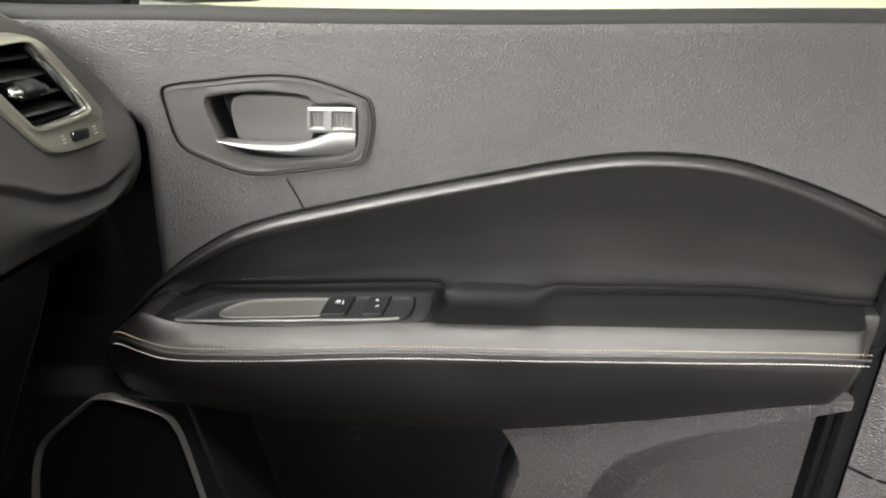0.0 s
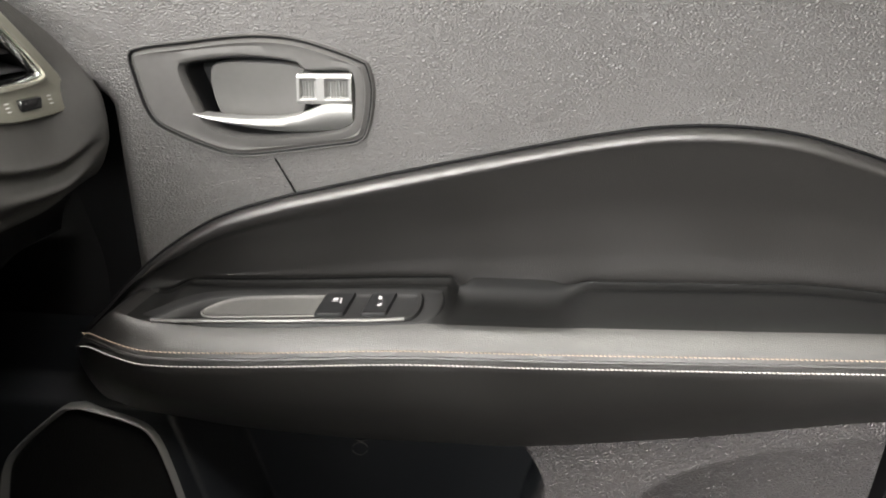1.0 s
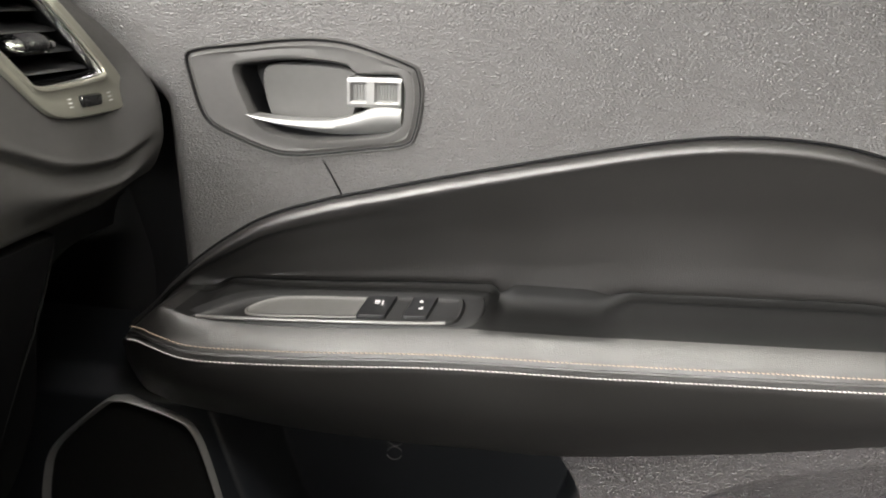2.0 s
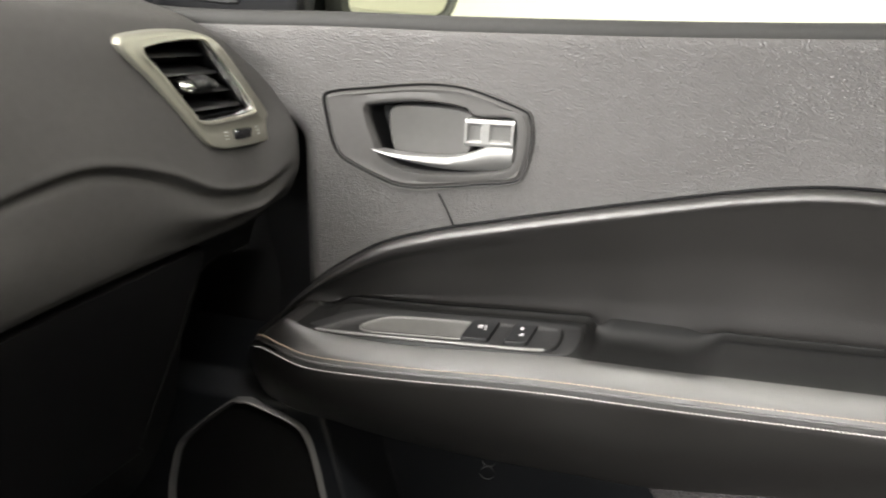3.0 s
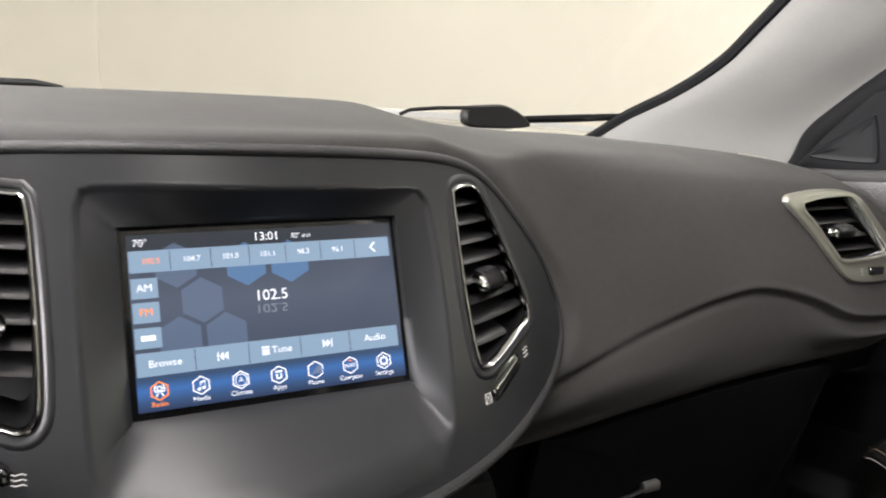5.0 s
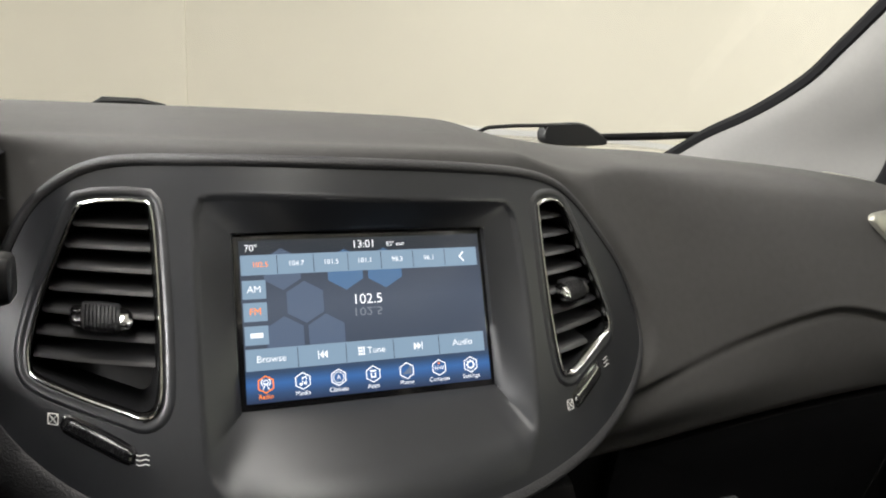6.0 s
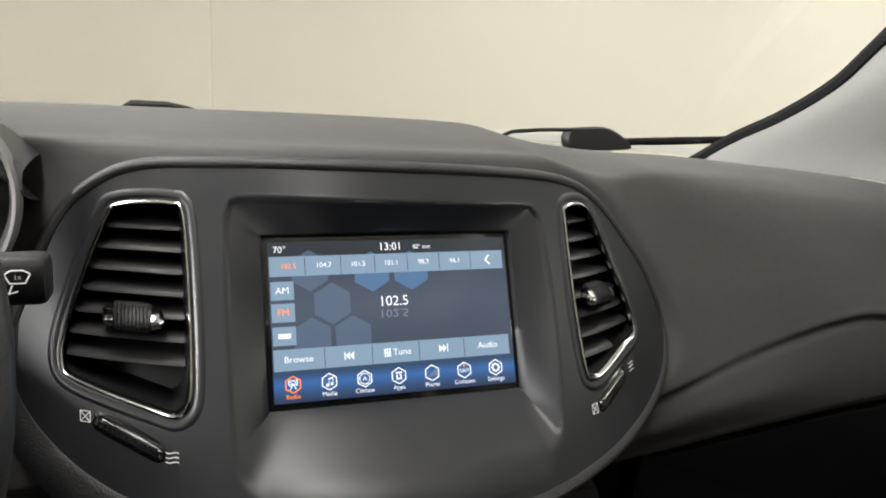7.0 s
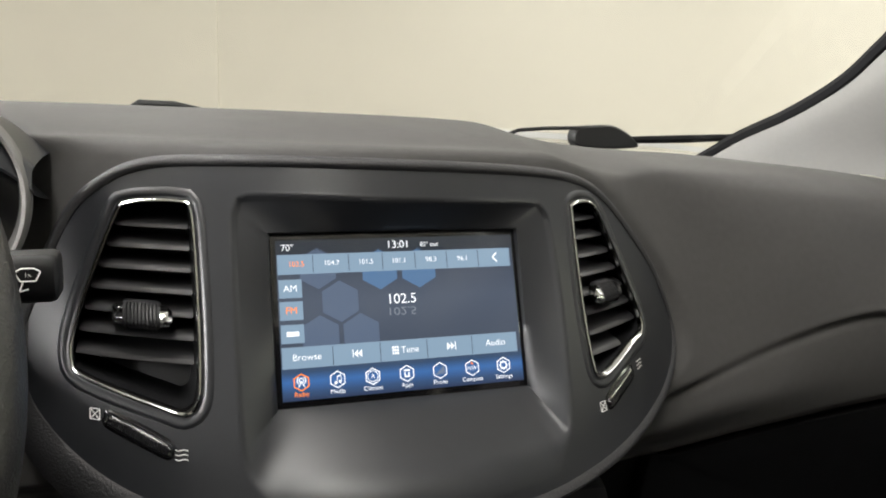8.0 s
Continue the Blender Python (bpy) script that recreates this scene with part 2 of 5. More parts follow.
def tube(bm, pts, r, seg=8, squash=None):
    """A round bar through pts; r may be a list."""
    pts = [Vector(p) for p in pts]
    rows = []
    for i, p in enumerate(pts):
        d = (pts[min(i + 1, len(pts) - 1)] - pts[max(i - 1, 0)]).normalized()
        u = d.cross(Vector((0, 0, 1)))
        u = u.normalized() if u.length > 1e-4 else Vector((1, 0, 0))
        w = d.cross(u)
        q = r[i] if isinstance(r, (list, tuple)) else r
        rows.append([bm.verts.new(p + u * math.cos(2 * math.pi * k / seg) * q + w * math.sin(2 * math.pi * k / seg) * q * (squash or 1)) for k in range(seg)])
    for a, b in zip(rows, rows[1:]):
        for k in range(seg):
            bm.faces.new((a[k], a[(k + 1) % seg], b[(k + 1) % seg], b[k]))
    bm.faces.new(rows[0])
    bm.faces.new(rows[-1])
    return bm


def step(e0, e1, x):
    t = min(max((x - e0) / (e1 - e0), 0), 1)
    return t * t * (3 - 2 * t)


# ---- surfaces of the car's inside ----
def door_x(y, z):
    w = 0.03
    return 0.695 - 0.22 * (y - 0.15) - 0.11 * w * math.log1p(math.exp(min((-0.05 - y) / w, 50))) - 0.15 * (max(z, 0.85) - 0.95)


def on_door(y, z, o=0.0):
    return (door_x(y, z) - o, y, z)


def on_frame(x, z, o=0.0):
    return (x, 0.275 + 2 * x * x + 0.5 * (z - 1.03) - o, z)


def on_dash(x, z, o=0.0):
    return (x, 0.355 + 0.35 * (z - 1.03) - o, z)


def sheet(us, vs, f, drop=None):
    """A grid of f(u, v) points, without the faces whose middle drop(u, v) names."""
    bm = bmesh.new()
    grid = [[bm.verts.new(f(u, v)) for v in vs] for u in us]
    for i in range(len(us) - 1):
        for j in range(len(vs) - 1):
            if drop and drop((us[i] + us[i + 1]) / 2, (vs[j] + vs[j + 1]) / 2):
                continue
            bm.faces.new((grid[i][j], grid[i + 1][j], grid[i + 1][j + 1], grid[i][j + 1]))
    bmesh.ops.delete(bm, geom=[v for v in bm.verts if not v.link_faces], context="VERTS")
    return bm


# ---- showroom ----
def wall_block(name, lo, hi, mat, label):
    return tagged(part(name, box(bmesh.new(), lo, hi), mat, smooth=False), label, "wall", "", "structure")


wall_block("wall_front", (0.16, 5.2, -0.02), (8.2, 5.4, 4.0), M_WALL, "cream painted showroom wall ahead of the car")
tagged(part("wall_pier", box(bmesh.new(), (-6.2, 5.165, -0.02), (0.165, 5.4, 4.0), 0.03), M_WALL), "cream painted wall pier with a soft corner", "wall", "", "structure")
wall_block("wall_side", (8.0, -6.0, -0.02), (8.2, 5.2, 4.0), M_WALL, "cream painted showroom wall beside the car")
wall_block("wall_far_side", (-5.2, -6.0, -0.02), (-5.0, 5.14, 4.0), M_WALL, "cream painted showroom wall across the room")
wall_block("wall_rear", (-5.2, -6.2, -0.02), (8.2, -6.0, 4.0), M_WALL, "cream painted showroom wall behind the car")
tagged(part("floor", box(bmesh.new(), (-6.2, -6.2, -0.2), (8.2, 5.4, 0.0)), M_FLOOR, smooth=False), "pale tiled showroom floor", "floor", "", "structure")
tagged(part("ceiling", box(bmesh.new(), (-6.2, -6.2, 3.7), (8.2, 5.4, 3.9)), M_CEIL, smooth=False), "white showroom ceiling", "ceiling", "", "structure")

# ---- passenger door ----
sill_z = curve_fn((0.50, 1.091), (0.42, 1.093), (0.30, 1.103), (0.21, 1.109), (0.03, 1.124), (-0.256, 1.152), (-0.36, 1.16))
ridge_z = curve_fn((0.379, 0.797), (0.357, 0.82), (0.34, 0.841), (0.318, 0.864), (0.291, 0.887), (0.262, 0.907), (0.215, 0.927), (0.165, 0.943), (0.116, 0.958), (0.068, 0.972), (0.019, 0.986), (-0.028, 0.999), (-0.077, 1.010), (-0.125, 1.015), (-0.174, 1.014), (-0.226, 1.004), (-0.28, 0.989), (-0.35, 0.964))
seam_z = curve_fn((0.379, 0.79), (0.362, 0.803), (0.345, 0.812), (0.325, 0.811), (0.298, 0.807), (0.233, 0.809), (0.102, 0.820), (-0.029, 0.826), (-0.16, 0.838), (-0.271, 0.850), (-0.35, 0.857))
base_z = curve_fn((0.379, 0.783), (0.368, 0.756), (0.34, 0.743), (0.293, 0.734), (0.255, 0.728), (0.158, 0.722), (0.059, 0.722), (-0.001, 0.723), (-0.137, 0.746), (-0.303, 0.785), (-0.35, 0.792))
bin_z = curve_fn((-0.09, 0.55), (-0.105, 0.642), (-0.118, 0.674), (-0.149, 0.703), (-0.187, 0.722), (-0.241, 0.743), (-0.295, 0.761), (-0.36, 0.783))
pocket_y = curve_fn((0.50, -0.012), (0.626, -0.019), (0.663, -0.026), (0.685, -0.022), (0.717, -0.002), (0.74, 0.02))

HANDLE_RIM = spline([(0.313, 1.040), (0.301, 1.047), (0.271, 1.053), (0.241, 1.059), (0.213, 1.062), (0.186, 1.060), (0.147, 1.049), (0.141, 1.042), (0.138, 1.025), (0.141, 0.999), (0.149, 0.985), (0.178, 0.978), (0.206, 0.972), (0.236, 0.967), (0.257, 0.969), (0.289, 0.981), (0.301, 0.989), (0.307, 1.001), (0.311, 1.02)], 96)
HANDLE_CUP = spline([(0.278, 1.033), (0.266, 1.040), (0.232, 1.046), (0.196, 1.045), (0.186, 1.039), (0.158, 1.041), (0.152, 1.034), (0.151, 1.017), (0.153, 1.002), (0.165, 0.992), (0.207, 0.984), (0.241, 0.983), (0.262, 0.991), (0.272, 1.01)], 96)

door = thing("passenger_door", "black and grey front passenger door trim, closed", "car door")


def upper_trim(y, v):
    zs = sill_z(y)
    if v <= 1:
        z = 0.817 + (zs - 0.014 - 0.817) * v
        d = max(0.0, y - 0.3185) * step(1.03, 0.995, z)
        return on_door(y, z, -d * d / 0.024 if d < 0.024 else -0.024 - 2.6 * (d - 0.024))
    a = min(v - 1, 1) * math.pi / 2
    x = door_x(y, zs - 0.014) + 0.014 - 0.014 * math.cos(a)
    return (x + 0.03 * max(0, v - 2), y, zs - 0.014 + 0.014 * math.sin(a))


ys = list(np.linspace(-0.345, 0.31, 150)) + list(np.linspace(0.313, 0.37, 26)) + list(np.linspace(0.375, 0.50, 24))
vs = list(np.linspace(0, 1, 70)) + [1.15, 1.3, 1.45, 1.6, 1.8, 2.0, 2.5, 3.0]
part("upper_trim", sheet(ys, vs, upper_trim, lambda y, v: v < 1 and (inside(HANDLE_CUP, y, 0.817 + (sill_z(y) - 0.831) * v) or (y < 0.372 and 0.817 + (sill_z(y) - 0.831) * v < ridge_z(y) - 0.003))), M_DOOR, door, "grey grained upper door trim")


def lower_trim(y, z):
    o = 0.0
    edge = pocket_y(z)
    rib = 0.266 + (z - 0.628) * 0.33
    if y < edge + 0.02:
        o = -0.055 * step(edge - 0.002, edge + 0.012, y)
    elif y < rib - 0.012:
        o = -0.055
    else:
        o = -0.055 + 0.077 * step(rib - 0.012, rib + 0.004, y)
    o *= 1.0 if z < 0.735 else max(0.0, 1 - (z - 0.735) / 0.02)
    o += 0.020 * step(pocket_y(z) + 0.004, pocket_y(z) - 0.004, y) * step(0.004, -0.002, z - base_z(y))
    if y < -0.095:
        o -= 0.05 * step(0.003, -0.016, z - bin_z(y)) * step(-0.095, -0.105, y)
    return on_door(y, z, o)


off_low = lambda y, z: y < 0.372 and z > base_z(y) + 0.004
part("lower_trim", sheet(list(np.linspace(-0.345, 0.03, 200)), list(np.linspace(0.45, 0.812, 220)), lower_trim, lambda y, z: off_low(y, z) or y > pocket_y(z) + 0.003), M_LOWER, door, "coarse-grained grey plastic lower trim")
# front part of the lower trim, coloured near black to hold the pocket's shade
part("map_pocket", sheet(list(np.linspace(-0.04, 0.50, 420)), list(np.linspace(0.45, 0.812, 120)), lower_trim, lambda y, z: off_low(y, z) or y < pocket_y(z) + 0.001), M_POCKET_SHADE, door, "plastic map pocket and speaker panel, shade put into their black")


def arm_row(y):
    zr, zs, zb = ridge_z(y), seam_z(y), base_z(y)
    zc = min(zs + 0.028, zr - 0.3 * max(zr - zs, 0))
    k = math.sqrt(max(0.0, 1 - ((y - 0.285) / (0.3795 - 0.285)) ** 2)) if y > 0.285 else 1.0
    if y < -0.312:
        k *= math.sqrt(max(0.05, 1 - ((-0.312 - y) / 0.0185) ** 2))
    room = zr - zc
    h = 0.012 * step(0.315, 0.29, y) * step(0.068, 0.076, y) - 0.005 * step(0.072, 0.062, y) * step(-0.040, 0.0, y) + 0.0118 * step(-0.018, -0.046, y) - 0.009 * step(-0.20, -0.33, y)
    h *= min(1, room / 0.05)
    dd = min(0.013, 0.1 * room)
    soft_dip = step(0.076, 0.056, y) * step(-0.050, 0.0, y)
    rr = 0.008
    s = min(1.0, room / 0.06)
    pts = [(-0.006, zr + 0.004), (0.004, zr + 0.0045), (0.0105, zr + 0.001), (0.0125, zr - 0.004 * s), (0.010, zr - 0.010 * s), (0.003, zr - 0.2 * room), (-dd * 0.6, zr - 0.42 * room),
           (-dd, zc + 0.32 * room), (-dd, zc + h + rr * s), (-dd - 0.003, zc + h + 0.0022), (-dd * 0.5, zc + h - 0.0012), (0.003, zc + h + 0.0006), (0.020, zc + 0.66 * h), (0.038, zc + h * 0.3 - 0.001), (0.050, zc - 0.003),
           (0.060, zs + 0.0175 * s), (0.066, zs + 0.010 * s), (0.0685, zs), (0.067, zs - 0.012 * s), (0.056, (zs + zb) / 2), (0.032, zb + 0.006 * s), (0.022, zb), (-0.012, zb + 0.002)]
    hollow = [(-dd, zc + h + 0.029), (-dd + 0.0012, zc + h + 0.018), (-dd + 0.005, zc + h + 0.0085), (0.004, zc + h + 0.0022), (0.024, zc + 0.6 * h)]
    pts[8:13] = [tuple(p * (1 - soft_dip) + q * soft_dip for p, q in zip(a, b)) for a, b in zip(pts[8:13], hollow)]
    pts = [(o * k if o > 0 else o, z) for o, z in pts]
    return [on_door(y, z, o) for o, z in bands(pts, 5)]


arm_y = list(np.linspace(-0.3455, -0.32, 12)) + list(np.linspace(-0.318, 0.33, 170)) + list(np.linspace(0.333, 0.3794, 30))
arm_rows = [arm_row(y) for y in arm_y]


def arm_piece(first, last):
    """The faces of the armrest between two columns of its rows, which may vary along it."""
    bm = bmesh.new()
    grid = {}
    vert = lambda i, j: grid.setdefault((i, j), bm.verts.new(arm_rows[i][j])) if (i, j) not in grid else grid[i, j]
    for i in range(len(arm_rows) - 1):
        y = (arm_y[i] + arm_y[i + 1]) / 2
        for j in range(first(y), last(y)):
            bm.faces.new((vert(i, j), vert(i + 1, j), vert(i + 1, j + 1), vert(i, j + 1)))
    return bm


# the shelf's upward faces get a matt black that holds their shade
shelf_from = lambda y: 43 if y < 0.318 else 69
part("insert", arm_piece(lambda y: 0, shelf_from), M_INSERT, door, "black leatherette door insert")
part("shaded_shelf", arm_piece(shelf_from, lambda y: 69), M_SHELF_SHADE, door, "shelf behind the armrest, its shade put into matt black")
part("armrest", arm_piece(lambda y: 69, lambda y: len(arm_rows[0]) - 1), M_INSERT, door, "padded black leatherette armrest")


def stitches(dz, o, length, mat, lean, name):
    bm = bmesh.new()
    y = -0.324
    while y < 0.352:
        k = math.sqrt(max(0.0, 1 - ((y - 0.285) / 0.0945) ** 2)) if y > 0.285 else 1.0
        z = seam_z(y) + dz
        a, b = Vector(on_door(y, z - lean, o * k + 0.0004)), Vector(on_door(y + length, seam_z(y + length) + dz + lean, o * k + 0.0004))
        tube(bm, [a, a.lerp(b, 0.3) - Vector((0.0006, 0, 0)), a.lerp(b, 0.7) - Vector((0.0006, 0, 0)), b], [0.00024, 0.00056, 0.00056, 0.00024], 5)
        y += 0.0036 + random.uniform(-0.0001, 0.0001)
    ob = part(name, bm, mat, door)
    ob["kind"] = "stuff"


stitches(0.0, 0.0688, 0.0030, M_THREAD, 0.0003, "white_stitching")
stitches(0.0108, 0.0660, 0.0027, M_TAN, 0.0003, "tan_stitching")
bm = bmesh.new()
tube(bm, [on_door(y, seam_z(y) + 0.0055, 0.0682 * (math.sqrt(max(0.0, 1 - ((y - 0.285) / 0.0945) ** 2)) if y > 0.285 else 1.0)) for y in np.linspace(-0.324, 0.352, 120)], 0.0013, 6)
part("piping", bm, M_INSERT, door)

# black panel added to darken the door's front end and shade the pocket top
edge_shade_panel = sheet(list(np.linspace(0.3385, 0.47, 14)), list(np.linspace(0.797, 1.07, 14)), lambda y, z: on_door(y, z, -0.030))
part("front_edge", edge_shade_panel, M_BLACK, door, "black panel added to darken the door's front edge")
# thin paler tube draws the highlight along the seam below the panel
bm = bmesh.new()
tube(bm, [on_door(y, 0.7955, -0.004) for y in np.linspace(0.372, 0.425, 8)], 0.0011, 6)
part("seam_highlight", bm, M_FRAME, door)

# the shaded fold below the handle, drawn as a flat black tube
bm = bmesh.new()
tube(bm, [on_door(y, z, 0.0002) for y, z in spline([(0.214, 0.967), (0.208, 0.956), (0.203, 0.946), (0.198, 0.936)], 14, False)], [0.0008] + [0.0016] * 12 + [0.0006], 6, 0.5)
part("crease_shade", bm, M_RUBBER, door, "short dark strip for the shade in a trim fold")

# black tube drawn for the shade in the gap over the insert's edge
bm = bmesh.new()
tube(bm, [on_door(y, ridge_z(y) + 0.0058, 0.0002) for y in np.linspace(-0.343, 0.355, 130)], 0.0021, 6, 0.7)
part("gap_shade", bm, M_RUBBER, door, "dark strip for the shade in the gap above the insert")

bm = bmesh.new()
tube(bm, [on_door(y, base_z(y) - 0.0006, 0.0212) for y in np.linspace(-0.343, -0.012, 60)], 0.0009, 6)
part("edge_bead", bm, M_CUP, door, "thin pale bead under the armrest")

# emblem embossed at the pocket's back
bm = bmesh.new()
for zc_, r_ in ((0.672, 0.008), (0.655, 0.0075)):
    for a0 in (20, 200):
        tube(bm, [on_door(0.158 + r_ * math.cos(radians(a0 + a)), zc_ + r_ * math.sin(radians(a0 + a)), -0.053) for a in range(0, 141, 20)], 0.0007, 5)
part("emblem", bm, M_BEZEL, door)

bm = bmesh.new()
tube(bm, [(door_x(y, sill_z(y)) + 0.0120, y, sill_z(y) - 0.0035) for y in np.linspace(-0.36, 0.50, 40)], 0.0085, 12)
part("window_seal", bm, M_SEAL, door, "dark grey rubber window seal")
bm = bmesh.new()
tube(bm, [on_door(-0.352, z, 0.004) for z in np.linspace(0.45, 1.15, 50)], 0.011, 8)
part("edge_seal", bm, M_RUBBER, door, "black rubber seal along the door's rear edge")
pane = part("window_glass", sheet(list(np.linspace(-0.36, 0.40, 12)), list(np.linspace(1.06, 1.48, 8)), lambda y, z: (0.775 - 0.30 * (z - 1.09), y, z), lambda y, z: z > 1.24 + (0.375 - y) * 0.72), M_TINT, door, "green-tinted side window glass, closed")
pane.visible_shadow = False
part("outer_skin", box(bmesh.new(), (0.86, -0.35, 0.40), (0.92, 0.60, 1.09), 0.01), M_PAINT, door, "white painted outer door skin")

# ---- door handle ----
rim = [(HANDLE_RIM, -0.001), (inset(HANDLE_RIM, 0.0002), 0.0030), (inset(HANDLE_RIM, 0.0008), 0.0038), (inset(HANDLE_RIM, 0.0016), 0.0030), (inset(HANDLE_RIM, 0.0034), 0.0012), (inset(HANDLE_RIM, 0.0060), 0.0034)]
rim += [(HANDLE_RIM * (1 - f) + HANDLE_CUP * f, o) for f, o in ((0.55, 0.0020), (0.85, 0.0034))]
rim += [(HANDLE_CUP, 0.0032), (inset(HANDLE_CUP, 0.0016), 0.001), (inset(HANDLE_CUP, 0.0026), -0.006)]
handle = part("door_handle", ring(on_door, rim), M_BEZEL, door, "matt grey plastic handle bezel with a satin silver lever")
# raised black ring draws the shade in the groove inside the rim's lip
part("groove_shade", ring(on_door, [(inset(HANDLE_RIM, 0.0013), 0.0030), (inset(HANDLE_RIM, 0.0019), 0.0036), (inset(HANDLE_RIM, 0.0026), 0.0032), (inset(HANDLE_RIM, 0.0030), 0.0010)]), M_RUBBER, handle)
part("cup", ring(on_door, [(inset(HANDLE_CUP, 0.0024), -0.004), (inset(HANDLE_CUP, 0.004), -0.028)], cap_end=True), M_BLACK, handle)
plate_loop = spline([(0.262, 1.033), (0.259, 0.998), (0.242, 0.990), (0.21, 0.990), (0.195, 1.004), (0.193, 1.026), (0.197, 1.038), (0.234, 1.039)], 60)
part("finger_plate", ring(on_door, [(plate_loop, -0.028), (plate_loop, -0.016), (inset(plate_loop, 0.001), -0.0145), (inset(plate_loop, 0.004), -0.0145)], cap_end=True), M_CUP, handle, "pale grey plate behind the lever")
spine = spline([(0.2695, 0.9990, 0.0030, 0.0006), (0.262, 0.9972, 0.0045, 0.0022), (0.245, 0.9952, 0.0060, 0.0038), (0.225, 0.9945, 0.0065, 0.0052), (0.205, 0.9952, 0.0065, 0.0066), (0.188, 0.9985, 0.0060, 0.0088), (0.175, 1.0025, 0.0050, 0.0112), (0.163, 1.0045, 0.0040, 0.0115), (0.1535, 1.0050, 0.0030, 0.0112)], 40, False)
lever_rows = []
for ly_, lz_, lo_, lh_ in spine:
    lever_rows.append([on_door(ly_, lz_ + lh_ * sgn * abs(math.sin(a)) ** 0.8, lo_ - 0.004 + 0.0065 * math.copysign(abs(math.cos(a)) ** 0.7, math.cos(a)) - (0.004 * (1 - sgn) if math.cos(a) > 0 else 0.006) * abs(math.sin(a))) for a, sgn in ((a, 1 if math.sin(a) >= 0 else -1) for a in np.linspace(0, 2 * math.pi, 22, endpoint=False))])
part("lever", loft(lever_rows, True, True, True), M_SATIN, handle, "satin silver pull lever")
PADS = ((0.1915, 0.1790), (0.1735, 0.1558))


def lock_face(y, z):
    """The lock lever's face: two ribbed hollows in a rounded block."""
    zb = 1.0125 + (0.192 - y) * 0.07
    t = (z - zb) / 0.0225
    o = 0.0046 - 0.0014 * step(0.88, 1.0, t) - 0.0012 * step(0.10, 0.0, t)
    for a, b in PADS:
        w = step(b, b + 0.0022, y) * step(a, a - 0.0012, y) * step(0.16, 0.24, t) * step(0.86, 0.76, t)
        o -= w * (0.0030 - 0.0007 * math.cos((y - a) / 0.0021 * 2 * math.pi))
    return o


lock_y = np.linspace(0.1935, 0.1540, 90)
lock_t = np.linspace(0, 1, 40)
rows = []
for y in lock_y:
    zb = 1.0125 + (0.192 - y) * 0.07
    rows.append([on_door(y, zb + 0.0004, -0.012)] + [on_door(y, zb + 0.0225 * t, lock_face(y, zb + 0.0225 * t)) for t in lock_t] + [on_door(y, zb + 0.0228, -0.012)])
rows.insert(0, [(p[0] + 0.012, p[1], p[2]) for p in rows[0]])
rows.append([(p[0] + 0.012, p[1], p[2]) for p in rows[-1]])
part("lock_lever", loft(rows, False), M_SATIN, handle, "ribbed silver lock lever")

# ---- window switch pod ----
def on_pod(y, o, h=0.0):
    o = 0.048 - (0.048 - o) * 0.76
    return (door_x(y, 0.85) - o, y, 0.8385 + (0.05 - o) * 0.45 - 0.075 * (y - 0.2) + h)


def pod_rect(y0, y1, o0, o1, r=0.004, slant=0.0, n=48):
    pts = []
    for cy, co, a0 in ((y1 - r, o1 - r, 0), (y0 + r, o1 - r, 90), (y0 + r, o0 + r, 180), (y1 - r, o0 + r, 270)):
        for a in (0, 30, 60, 90):
            oo = co + r * math.sin(radians(a0 + a))
            pts.append((cy + r * math.cos(radians(a0 + a)) + slant * (oo - o0), oo))
    return spline(pts, n)


pod = thing("window_switch_panel", "black switch pod let into the armrest", "switch panel")
shell = spline([(0.304, 0.0465), (0.28, 0.0475), (0.23, 0.048), (0.17, 0.0478), (0.115, 0.0472), (0.098, 0.045), (0.0925, 0.038), (0.091, 0.026), (0.0935, 0.013), (0.102, 0.009), (0.15, 0.0085), (0.21, 0.009), (0.255, 0.0115), (0.281, 0.024), (0.295, 0.037)], 90)
tray = spline([(0.256, 0.0405), (0.235, 0.041), (0.20, 0.0405), (0.1735, 0.0395), (0.172, 0.0365), (0.170, 0.017), (0.1715, 0.0145), (0.20, 0.0142), (0.236, 0.0158), (0.251, 0.021), (0.2615, 0.030), (0.2625, 0.0365)], 80)
collar = spline([(0.310, 0.040), (0.26, 0.050), (0.19, 0.0515), (0.12, 0.051), (0.088, 0.049), (0.078, 0.042), (0.0745, 0.026), (0.0765, 0.008), (0.086, 0.002), (0.14, 0.0005), (0.22, 0.001), (0.272, 0.005), (0.298, 0.022)], 90)
part("collar", ring(on_pod, [(collar, -0.035), (collar, -0.004), (inset(collar, 0.001), -0.001), (inset(collar, 0.0025), 0.0004), (inset(shell, -0.001), 0.0002)]), M_POD, pod)
part("pod_rim", ring(on_pod, [(shell, -0.035), (shell, 0.0), (inset(shell, 0.0014), 0.0022), (inset(shell, 0.004), 0.0018)], cap_end=False), M_POD, pod)
part("pod_plate", ring(on_pod, [(inset(shell, 0.0035), 0.0018), (inset(shell, 0.005), 0.0006)], cap_end=True), M_POD, pod)
part("finger_tray", ring(on_pod, [(inset(tray, -0.0015), 0.0012), (tray, 0.002), (inset(tray, 0.0008), 0.0016), (inset(tray, 0.0016), 0.0012)], cap_end=True), M_CUP, pod, "pale grey shallow finger tray")
bm = bmesh.new()
strip_o = curve_fn((0.102, 0.0455), (0.115, 0.0468), (0.17, 0.0474), (0.23, 0.0475), (0.28, 0.0470), (0.300, 0.0462))
